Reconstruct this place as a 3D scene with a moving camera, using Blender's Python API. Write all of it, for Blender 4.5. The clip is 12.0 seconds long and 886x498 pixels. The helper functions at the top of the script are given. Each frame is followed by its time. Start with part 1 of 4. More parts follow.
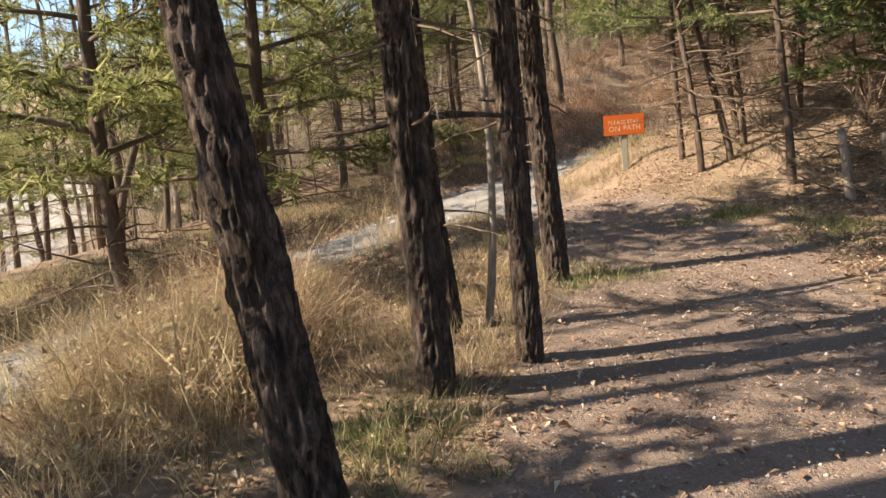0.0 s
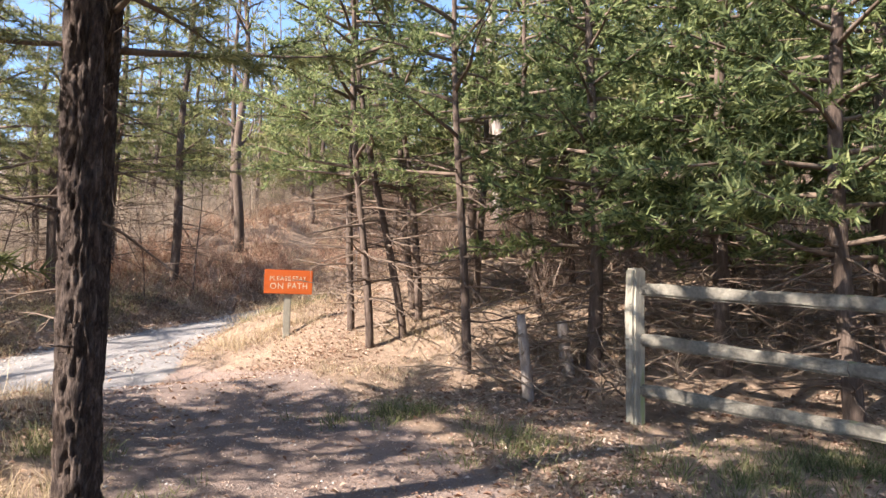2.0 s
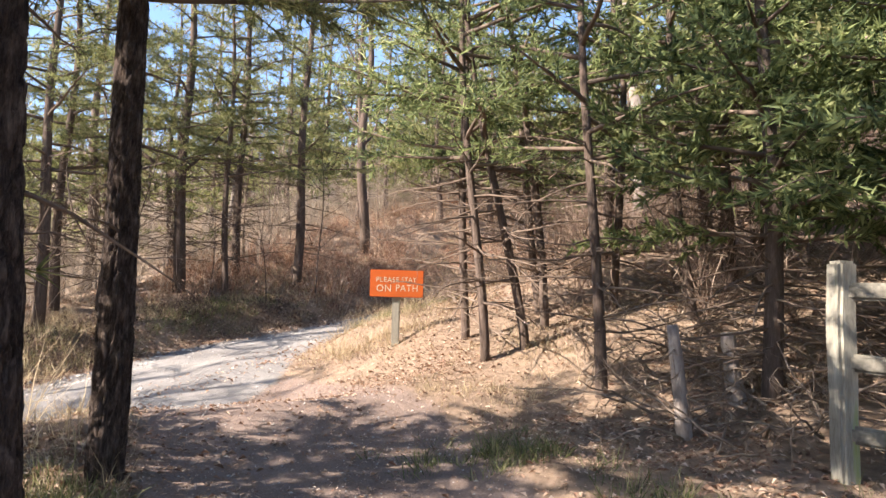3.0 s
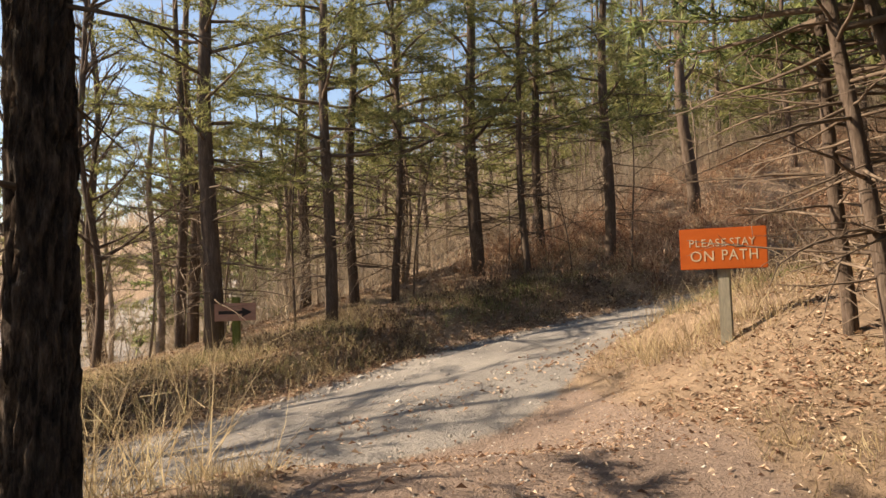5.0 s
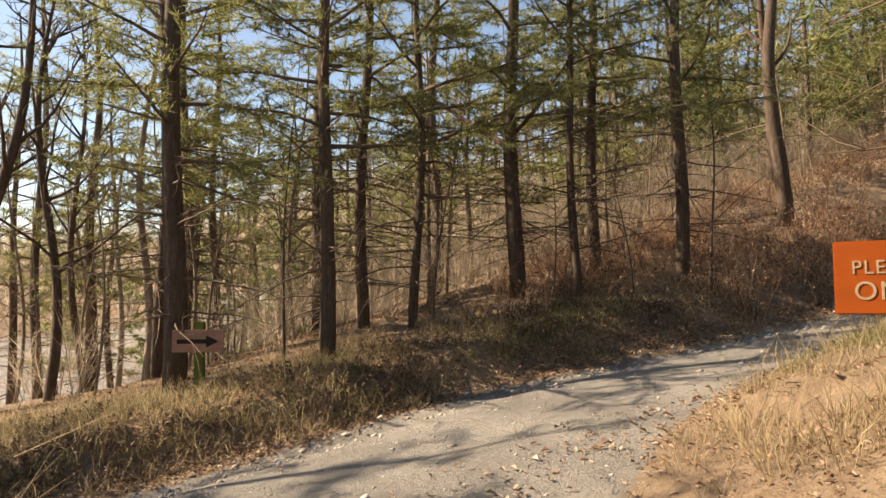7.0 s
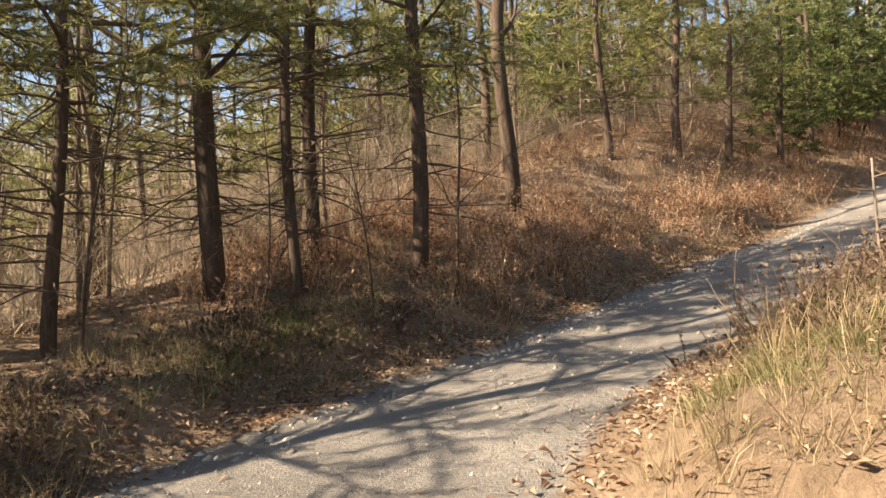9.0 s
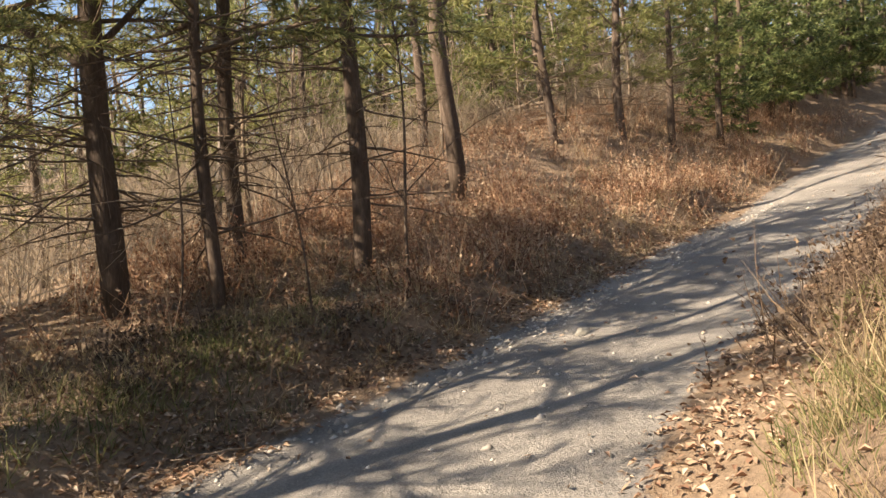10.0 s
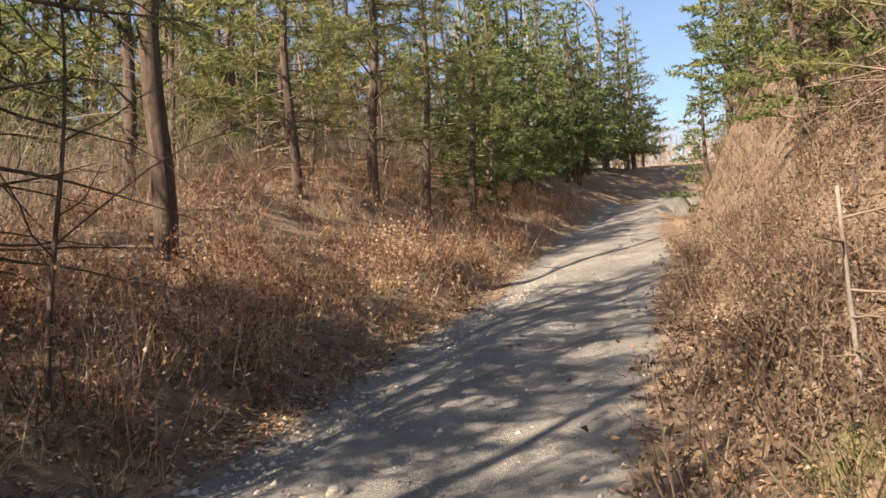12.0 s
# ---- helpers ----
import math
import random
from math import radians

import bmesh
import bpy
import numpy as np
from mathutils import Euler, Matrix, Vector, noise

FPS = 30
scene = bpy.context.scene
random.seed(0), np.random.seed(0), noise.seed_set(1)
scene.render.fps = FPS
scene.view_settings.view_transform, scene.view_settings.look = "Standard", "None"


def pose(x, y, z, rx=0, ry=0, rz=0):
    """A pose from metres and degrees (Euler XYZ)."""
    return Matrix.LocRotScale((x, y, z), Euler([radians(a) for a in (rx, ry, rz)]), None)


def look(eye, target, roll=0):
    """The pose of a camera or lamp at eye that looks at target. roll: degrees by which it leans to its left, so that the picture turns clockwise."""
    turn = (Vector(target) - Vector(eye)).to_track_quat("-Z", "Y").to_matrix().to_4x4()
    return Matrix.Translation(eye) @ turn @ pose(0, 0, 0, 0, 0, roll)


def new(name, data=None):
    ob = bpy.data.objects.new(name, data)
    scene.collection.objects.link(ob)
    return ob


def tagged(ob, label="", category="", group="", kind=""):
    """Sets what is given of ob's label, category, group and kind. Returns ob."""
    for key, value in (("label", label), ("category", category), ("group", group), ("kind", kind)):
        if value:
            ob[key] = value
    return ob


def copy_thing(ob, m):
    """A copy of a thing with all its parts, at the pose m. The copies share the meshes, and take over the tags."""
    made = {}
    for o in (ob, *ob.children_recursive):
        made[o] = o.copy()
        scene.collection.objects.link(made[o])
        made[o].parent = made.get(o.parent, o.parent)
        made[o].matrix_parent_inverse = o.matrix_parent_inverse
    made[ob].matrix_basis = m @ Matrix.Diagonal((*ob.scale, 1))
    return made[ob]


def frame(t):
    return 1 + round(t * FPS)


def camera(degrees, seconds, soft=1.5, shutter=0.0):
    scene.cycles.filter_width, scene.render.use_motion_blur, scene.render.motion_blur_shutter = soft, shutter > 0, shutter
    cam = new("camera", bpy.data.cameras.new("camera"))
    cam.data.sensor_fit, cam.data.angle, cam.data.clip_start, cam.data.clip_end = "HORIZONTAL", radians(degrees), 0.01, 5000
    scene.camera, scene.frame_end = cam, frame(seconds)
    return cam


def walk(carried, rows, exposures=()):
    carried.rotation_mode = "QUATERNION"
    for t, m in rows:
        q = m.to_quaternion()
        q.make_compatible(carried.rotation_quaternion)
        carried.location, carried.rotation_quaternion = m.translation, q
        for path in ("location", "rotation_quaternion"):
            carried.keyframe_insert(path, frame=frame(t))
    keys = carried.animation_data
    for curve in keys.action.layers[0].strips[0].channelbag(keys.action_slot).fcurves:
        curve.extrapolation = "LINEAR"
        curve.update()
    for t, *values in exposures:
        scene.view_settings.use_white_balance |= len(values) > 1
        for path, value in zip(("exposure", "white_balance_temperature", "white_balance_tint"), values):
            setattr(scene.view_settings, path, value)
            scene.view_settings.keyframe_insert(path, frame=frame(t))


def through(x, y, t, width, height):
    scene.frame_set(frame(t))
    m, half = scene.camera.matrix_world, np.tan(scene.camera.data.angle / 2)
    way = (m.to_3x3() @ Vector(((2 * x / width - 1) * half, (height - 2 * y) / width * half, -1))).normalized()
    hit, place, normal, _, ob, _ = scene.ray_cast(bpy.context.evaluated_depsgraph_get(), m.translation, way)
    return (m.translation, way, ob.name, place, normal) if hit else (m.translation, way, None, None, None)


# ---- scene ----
cam = camera(63.4, 12.0)
PATH = [
    (0, (-0.002, 0.375, 1.496), (-0.01, 2.361, 1.264), -4.7),
    (0.5, (0.016, 0.861, 1.503), (0.391, 2.817, 1.323), -4.0),
    (0.8, (0.128, 1.185, 1.51), (0.721, 3.091, 1.385), -2.4),
    (1, (0.285, 1.361, 1.48), (0.984, 3.232, 1.381), -2.1),
    (1.5, (0.697, 1.895, 1.458), (1.533, 3.711, 1.489), 0.8),
    (2, (1.013, 2.499, 1.535), (1.826, 4.318, 1.713), 1.4),
    (2.5, (1.398, 3.105, 1.56), (2.024, 4.992, 1.775), 2.2),
    (3, (1.695, 3.743, 1.594), (2.144, 5.684, 1.766), 1.5),
    (3.5, (1.948, 4.35, 1.645), (2.176, 6.334, 1.757), 0.2),
    (3.7, (1.991, 4.584, 1.673), (2.107, 6.579, 1.767), -0.3),
    (5.3, (2.399, 6.822, 1.697), (1.847, 8.742, 1.796), -1.7),
    (5.5, (2.414, 7.08, 1.675), (1.826, 8.989, 1.773), -1.6),
    (6, (2.337, 7.713, 1.757), (1.697, 9.605, 1.856), -1.2),
    (6.5, (2.288, 8.368, 1.81), (1.61, 10.247, 1.921), -0.9),
    (7, (2.166, 8.943, 1.846), (1.537, 10.836, 1.983), -0.6),
    (7.5, (1.992, 9.593, 1.897), (1.596, 11.547, 2.055), 0.2),
    (9.3, (1.368, 12.009, 2.062), (1.626, 13.991, 2.134), -2.5),
    (9.5, (1.368, 12.256, 2.085), (1.627, 14.237, 2.167), -3.1),
    (10, (1.307, 12.836, 2.098), (1.73, 14.791, 2.149), -4.2),
    (10.5, (1.406, 13.479, 2.11), (2.111, 15.35, 2.168), -4.8),
    (11, (1.566, 14.094, 2.13), (2.458, 15.882, 2.225), -3.6),
    (11.5, (1.834, 14.662, 2.243), (2.853, 16.379, 2.376), -3.5),
    (12, (2.18, 15.213, 2.355), (3.273, 16.878, 2.54), -2.6),
]
EXPOSURES = [(0.0, 1.75, 6500, 10), (0.8, 2.0, 5700, 13), (2.5, 2.2, 5750, 16), (3.7, 2.05, 6200, 15), (5.3, 1.35, 7200, 13), (7.5, 1.5, 7400, 12), (9.5, 1.75, 7000, 12), (12.0, 1.55, 6700, 12)]
walk(cam, [(t, look(eye, target, roll)) for t, eye, target, roll in PATH], EXPOSURES)

# ---- light: low winter sun from the left, clear sky ----
SUN_AZ, SUN_EL = radians(-99), radians(35.5)      # azimuth clockwise from +y
world = bpy.data.worlds.new("sky")
scene.world = world
world.use_nodes = True
wn = world.node_tree.nodes
sky = wn.new("ShaderNodeTexSky")
sky.sky_type, sky.sun_disc = "NISHITA", False
sky.sun_elevation, sky.sun_rotation = SUN_EL, SUN_AZ
sky.air_density, sky.dust_density, sky.ozone_density = 1.0, 0.6, 1.0
world.node_tree.links.new(sky.outputs[0], wn["Background"].inputs[0])
wn["Background"].inputs[1].default_value = 0.08
sun_to = Vector((math.sin(SUN_AZ) * math.cos(SUN_EL), math.cos(SUN_AZ) * math.cos(SUN_EL), math.sin(SUN_EL)))
sun = new("sun", bpy.data.lights.new("sun", "SUN"))
sun.data.energy, sun.data.angle, sun.data.color = 5.0, radians(0.55), (1.0, 0.86, 0.68)
sun.matrix_world = look(sun_to * 60, (0, 0, 0))


# ---- materials ----
def rgb(h):
    return (*h, 1.0)


def nodes_of(name):
    m = bpy.data.materials.new(name)
    m.use_nodes = True
    return m, m.node_tree.nodes, m.node_tree.links


def noise_node(n, l, coord, scale, detail=4.0, rough=0.6):
    t = n.new("ShaderNodeTexNoise")
    t.inputs["Scale"].default_value, t.inputs["Detail"].default_value, t.inputs["Roughness"].default_value = scale, detail, rough
    l.new(coord, t.inputs["Vector"])
    return t.outputs["Fac"]


def ramp(n, l, fac, stops):
    r = n.new("ShaderNodeValToRGB")
    while len(r.color_ramp.elements) < len(stops):
        r.color_ramp.elements.new(0.5)
    for e, (p, c) in zip(r.color_ramp.elements, stops):
        e.position, e.color = p, rgb(c)
    l.new(fac, r.inputs[0])
    return r.outputs[0]


def mix(n, l, fac, a, b, kind="MIX"):
    x = n.new("ShaderNodeMix")
    x.data_type, x.blend_type = "RGBA", kind
    for sock, v in ((x.inputs[0], fac), (x.inputs[6], a), (x.inputs[7], b)):
        if isinstance(v, (int, float)):
            sock.default_value = v
        elif isinstance(v, tuple):
            sock.default_value = rgb(v)
        else:
            l.new(v, sock)
    return x.outputs[2]


def bump_to(n, l, height, strength, distance, bsdf):
    b = n.new("ShaderNodeBump")
    b.inputs["Strength"].default_value, b.inputs["Distance"].default_value = strength, distance
    l.new(height, b.inputs["Height"])
    l.new(b.outputs[0], bsdf.inputs["Normal"])


def solid(name, stops, scale=8.0, rough=0.85, bump=0.4, dist=0.01, fine=60.0, stretch=(1, 1, 1), wear=None):
    """Grain at two scales over object coordinates."""
    m, n, l = nodes_of(name)
    tc = n.new("ShaderNodeTexCoord")
    mp = n.new("ShaderNodeMapping")
    mp.inputs["Scale"].default_value = stretch
    l.new(tc.outputs["Object"], mp.inputs[0])
    a = noise_node(n, l, mp.outputs[0], scale)
    b = noise_node(n, l, mp.outputs[0], fine, 5.0, 0.7)
    col = mix(n, l, 0.35, ramp(n, l, a, stops), ramp(n, l, b, stops))
    if wear:
        w = ramp(n, l, noise_node(n, l, mp.outputs[0], wear[0]), [(wear[1], (0, 0, 0)), (wear[1] + 0.12, (1, 1, 1))])
        col = mix(n, l, w, col, wear[2])
    p = n["Principled BSDF"]
    l.new(col, p.inputs["Base Color"])
    p.inputs["Roughness"].default_value = rough
    p.inputs["Specular IOR Level"].default_value = 0.25
    bump_to(n, l, b, bump, dist, p)
    return m


def leafy(name, stops, through=0.35, patch=1.2, rough=0.7):
    """Blades and needles: each island its own tone, drifting over the plant, some light through."""
    m, n, l = nodes_of(name)
    g = n.new("ShaderNodeNewGeometry")
    pos = noise_node(n, l, g.outputs["Position"], patch, 2.0)
    add = n.new("ShaderNodeMath")
    add.operation = "MULTIPLY_ADD"
    add.inputs[1].default_value, add.inputs[2].default_value = 0.55, -0.02
    l.new(g.outputs["Random Per Island"], add.inputs[0])
    s = n.new("ShaderNodeMath")
    s.operation = "MULTIPLY_ADD"
    s.inputs[1].default_value = 0.5
    l.new(pos, s.inputs[0])
    l.new(add.outputs[0], s.inputs[2])
    col = ramp(n, l, s.outputs[0], stops)
    p = n["Principled BSDF"]
    p.inputs["Roughness"].default_value = rough
    p.inputs["Specular IOR Level"].default_value = 0.2
    l.new(col, p.inputs["Base Color"])
    t = n.new("ShaderNodeBsdfTranslucent")
    l.new(col, t.inputs[0])
    x = n.new("ShaderNodeMixShader")
    x.inputs[0].default_value = through
    l.new(p.outputs[0], x.inputs[1])
    l.new(t.outputs[0], x.inputs[2])
    l.new(x.outputs[0], n["Material Output"].inputs[0])
    return m


BARK = solid("cedar_bark", [(0.3, (0.016, 0.011, 0.009)), (0.47, (0.06, 0.043, 0.034)), (0.6, (0.17, 0.128, 0.1)), (0.76, (0.34, 0.27, 0.21))], 7, 0.95, 1.0, 0.03, 30, (5, 5, 1.3))
BARK_FAR = solid("conifer_bark", [(0.3, (0.05, 0.035, 0.026)), (0.55, (0.11, 0.08, 0.06)), (0.75, (0.2, 0.155, 0.12))], 6, 0.95, 0.8, 0.02, 24, (4, 4, 0.7))
BARK_GREY = solid("grey_bark", [(0.3, (0.11, 0.09, 0.075)), (0.55, (0.24, 0.2, 0.165)), (0.8, (0.42, 0.37, 0.31))], 7, 0.9, 0.6, 0.01, 30, (2, 2, 0.8))
TWIG = solid("dry_twig", [(0.3, (0.1, 0.075, 0.055)), (0.6, (0.23, 0.175, 0.125)), (0.8, (0.38, 0.31, 0.24))], 5, 0.9, 0.3, 0.004, 30)
TWIG_DARK = solid("dead_branch_bark", [(0.3, (0.06, 0.043, 0.031)), (0.6, (0.16, 0.118, 0.085)), (0.8, (0.33, 0.26, 0.2))], 5, 0.95, 0.4, 0.004, 30)
PINE = leafy("pine_needles", [(0.12, (0.055, 0.068, 0.028)), (0.4, (0.165, 0.178, 0.065)), (0.7, (0.31, 0.3, 0.12)), (0.95, (0.45, 0.41, 0.21))], 0.55, 0.7)
CEDAR = leafy("cedar_sprays", [(0.12, (0.035, 0.055, 0.03)), (0.4, (0.115, 0.15, 0.06)), (0.66, (0.27, 0.31, 0.115)), (0.92, (0.5, 0.5, 0.24))], 0.55, 0.9)
STRAW = leafy("straw_blades", [(0.12, (0.13, 0.09, 0.05)), (0.4, (0.33, 0.25, 0.145)), (0.7, (0.54, 0.44, 0.28)), (0.95, (0.3, 0.285, 0.12))], 0.5, 0.6)
RUSSET = leafy("russet_stalks", [(0.12, (0.05, 0.03, 0.022)), (0.32, (0.2, 0.105, 0.065)), (0.5, (0.4, 0.235, 0.15)), (0.66, (0.5, 0.36, 0.24)), (0.95, (0.78, 0.64, 0.46))], 0.45, 2.2)
STRAW_TWIG = leafy("tan_twigs", [(0.1, (0.2, 0.16, 0.12)), (0.5, (0.4, 0.325, 0.24)), (0.9, (0.6, 0.51, 0.39))], 0.5, 0.5)
BROWN_TWIG = leafy("brown_twigs", [(0.1, (0.14, 0.095, 0.075)), (0.5, (0.31, 0.225, 0.165)), (0.9, (0.5, 0.39, 0.29))], 0.5, 0.5)
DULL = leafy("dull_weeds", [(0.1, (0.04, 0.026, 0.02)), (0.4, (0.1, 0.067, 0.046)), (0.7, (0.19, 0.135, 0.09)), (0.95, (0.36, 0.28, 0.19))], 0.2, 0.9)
GREEN = leafy("green_grass", [(0.15, (0.05, 0.055, 0.025)), (0.4, (0.11, 0.125, 0.045)), (0.6, (0.2, 0.2, 0.08)), (0.85, (0.42, 0.38, 0.2))], 0.45, 2.0)
LITTER = leafy("fallen_leaves", [(0.12, (0.06, 0.036, 0.026)), (0.35, (0.24, 0.14, 0.09)), (0.58, (0.4, 0.275, 0.185)), (0.9, (0.66, 0.55, 0.42))], 0.2, 2.5, 0.8)
PEBBLE = leafy("gravel_stones", [(0.1, (0.16, 0.14, 0.12)), (0.5, (0.34, 0.31, 0.27)), (0.9, (0.55, 0.52, 0.47))], 0.0, 3.0, 0.85)
POST = solid("weathered_post", [(0.3, (0.12, 0.11, 0.085)), (0.55, (0.26, 0.24, 0.185)), (0.8, (0.44, 0.41, 0.33))], 5, 0.9, 0.6, 0.008, 40, (3, 3, 0.4), (3.0, 0.56, (0.2, 0.24, 0.08)))
MOSSY = solid("mossy_post", [(0.3, (0.07, 0.085, 0.02)), (0.55, (0.14, 0.16, 0.045)), (0.8, (0.25, 0.25, 0.1))], 5, 0.95, 0.5, 0.008, 40, (3, 3, 0.6))
RAIL = solid("weathered_rail", [(0.3, (0.05, 0.045, 0.036)), (0.52, (0.14, 0.128, 0.1)), (0.8, (0.32, 0.3, 0.23))], 5, 0.9, 0.6, 0.008, 40, (1, 1, 1), (3.0, 0.6, (0.17, 0.2, 0.08)))
ROCK = solid("limestone_boulder", [(0.25, (0.17, 0.15, 0.12)), (0.5, (0.32, 0.3, 0.25)), (0.8, (0.5, 0.475, 0.41))], 4, 0.9, 0.7, 0.02, 30, (1, 1, 1), (2.2, 0.62, (0.24, 0.25, 0.2)))
SIGN = solid("orange_painted_board", [(0.3, (0.3, 0.058, 0.006)), (0.7, (0.4, 0.085, 0.009))], 3, 0.6, 0.25, 0.003, 50, (1, 1, 4))
LETTER = solid("cream_routed_lettering", [(0.3, (0.34, 0.25, 0.15)), (0.7, (0.52, 0.43, 0.3))], 20, 0.8, 0.2, 0.002, 60)
ARROW_BOARD = solid("faded_brown_board", [(0.3, (0.27, 0.145, 0.105)), (0.7, (0.44, 0.27, 0.2))], 4, 0.8, 0.3, 0.003, 50, (1, 1, 4))
BLACK_PAINT = solid("black_paint", [(0.3, (0.015, 0.012, 0.012)), (0.7, (0.04, 0.032, 0.03))], 10, 0.7, 0.2, 0.002)

# ---- lie of the land ----
ROAD = [(-14, -12, -2.0), (-8.2, 0, -0.95), (-5.4, 6.2, -0.45), (-3.6, 10.1, -0.16), (-1.8, 12.9, 0.18), (0.25, 15.25, 0.7), (2.35, 17.3, 1.14),
        (4.65, 19.3, 1.55), (7.85, 21.75, 2.25), (11.4, 24.5, 3.05), (17.0, 29.1, 4.5), (22.2, 33.1, 5.75), (31, 37.4, 7.6), (58, 44, 11.0)]


def spline(points, step):
    """A smooth line through the points, cut at even steps of the parameter."""
    p = np.array(points, float)
    out = []
    for i in range(len(p) - 1):
        a, b, c, d = p[max(i - 1, 0)], p[i], p[i + 1], p[min(i + 2, len(p) - 1)]
        for u in np.arange(0, 1, step):
            out.append(0.5 * (2 * b + (c - a) * u + (2 * a - 5 * b + 4 * c - d) * u * u + (3 * b - a - 3 * c + d) * u ** 3))
    out.append(p[-1])
    return np.array(out)


ROAD_LINE = spline(ROAD, 0.08)
TRAIL_LINE = spline([(0.9, -9, 0), (0.95, -3, 0), (1.0, 0, 0), (1.35, 3, 0), (2.05, 5.6, 0), (2.2, 8.2, 0), (1.6, 11, 0), (0.8, 13.6, 0)], 0.1)


def nearest(line, x, y):
    """Distance to the line, signed (left positive), and the place along it, for arrays of points."""
    x, y = np.atleast_1d(x).astype(float), np.atleast_1d(y).astype(float)
    d = np.diff(line, axis=0)
    cum = np.concatenate([[0], np.cumsum(np.hypot(d[:, 0], d[:, 1]))])
    if x.size < 50:
        ax, ay = x[:, None] - line[:-1, 0], y[:, None] - line[:-1, 1]
        u = np.clip((ax * d[:, 0] + ay * d[:, 1]) / (d[:, 0] ** 2 + d[:, 1] ** 2), 0, 1)
        dx, dy = ax - u * d[:, 0], ay - u * d[:, 1]
        k = np.argmin(np.hypot(dx, dy), axis=1)
        n = np.arange(x.size)
        u, dx, dy = u[n, k], dx[n, k], dy[n, k]
        return np.hypot(dx, dy) * np.sign(d[k, 0] * dy - d[k, 1] * dx), line[k, 2] + u * d[k, 2], cum[k] + u * (cum[k + 1] - cum[k])
    best = np.full(x.shape, 1e9)
    side, z, along = np.zeros_like(x), np.zeros_like(x), np.zeros_like(x)
    for i in range(len(d)):
        ax, ay = line[i, 0], line[i, 1]
        u = np.clip(((x - ax) * d[i, 0] + (y - ay) * d[i, 1]) / (d[i, 0] ** 2 + d[i, 1] ** 2), 0, 1)
        dx, dy = x - ax - u * d[i, 0], y - ay - u * d[i, 1]
        q = np.hypot(dx, dy)
        k = q < best
        best = np.where(k, q, best)
        side = np.where(k, np.sign(d[i, 0] * dy - d[i, 1] * dx), side)
        z = np.where(k, line[i, 2] + u * d[i, 2], z)
        along = np.where(k, cum[i] + u * (cum[i + 1] - cum[i]), along)
    return best * side, z, along


def ss(a, b, v):
    u = np.clip((v - a) / (b - a), 0, 1)
    return u * u * (3 - 2 * u)


def wave(x, y, f, seed=0.0):
    """Cheap smooth unevenness from a few crossed sines."""
    s = 0.0
    for k in range(5):
        a = seed * 1.7 + k * 2.399
        s = s + np.sin((x * math.cos(a) + y * math.sin(a)) * f * (1 + 0.37 * k) + seed * 5.1 + k * 1.3) / (1 + 0.5 * k)
    return s / 2.6


S_FORK = float(nearest(ROAD_LINE, 0.2, 15.3)[2][0])     # where the footpath meets the road


def lay(x, y):
    """Ground height and the cover masks: road, footpath."""
    x, y = np.atleast_1d(x).astype(float), np.atleast_1d(y).astype(float)
    r, zr, s = nearest(ROAD_LINE, x, y)
    q, _, _ = nearest(TRAIL_LINE, x, y)
    up = s - S_FORK
    far = np.hypot(x, y - 10)
    # the footpath's own gentle slope, the hill to its right
    plain = 0.05 + 0.078 * np.clip(y, -12, 30)
    e = (x - 4.0) * 0.8 + (y - 10) * 0.5 + 0.12 * wave(x, y, 0.5, 2)
    hill = 0.33 * np.log1p(np.exp(np.clip(e, -30, 60) * 3)) / 3
    hill = np.where(e > 22, 0.33 * 22 + 0.12 * (e - 22), hill)
    right = plain + hill * ss(0.6, 5.0, -r)
    # beyond the road: a low grassy verge that grows into a bank uphill, and falls away to the flats downhill
    verge = 0.36 * ss(1.45, 2.1, r) + np.clip(0.2 + 0.13 * up, 0, 2.0) * ss(1.8, 6.0, r)
    fall = (1 - ss(-6, 12, up)) * ss(3.5, 24, r)
    left = zr + verge
    left = left * (1 - fall) + fall * (-2.6)
    left = np.where((r > 14) & (up > 0), left + 0.06 * np.clip(r - 14, 0, 40) * ss(0, 12, up), left)
    z = np.where(r > 0, left, right)
    # the carriageway, tipped to its left, with a washed-out gutter along that side
    fork = np.exp(-((up + 1.6) / 2.3) ** 2) * (r < 0)
    w = 1.38 + 0.12 * wave(x, y, 0.8, 4) + 1.5 * fork
    flat = 1 - ss(w, w + 0.9 + 1.6 * (up < 1) * (r < 0), np.abs(r))
    bed = zr - 0.06 * np.clip(r, -1.6, 1.6) - 0.07 * np.exp(-((r - 1.05) / 0.3) ** 2) - 0.035 * np.exp(-((r + 0.55) / 0.3) ** 2)
    bed = bed + 0.03 * wave(x, y, 1.3, 6)
    z = z * (1 - flat) + bed * flat
    road = 1 - ss(w - 0.25, w + 0.15, np.abs(r))
    path = (1 - ss(0.75, 1.45, np.abs(q - 0.1) + 0.25 * wave(x, y, 1.6, 9))) * (1 - road)
    z = z - 0.05 * path
    z = z + (1 - road) * (0.03 * wave(x, y, 2.2, 1) + 0.02 * wave(x, y, 5.1, 3)) * (1 - 0.6 * path)
    z = z + 0.05 * wave(x, y, 1.7, 11) * ss(1.9, 3.2, np.abs(r)) * (up > 0.5)
    # distant wooded ridges close the horizon
    z = z + 14 * ss(55, 170, far) + 0.5 * wave(x, y, 0.09, 5) * ss(30, 60, far)
    return z, road, path, r, up


def ground(x, y):
    return float(lay(x, y)[0][0])


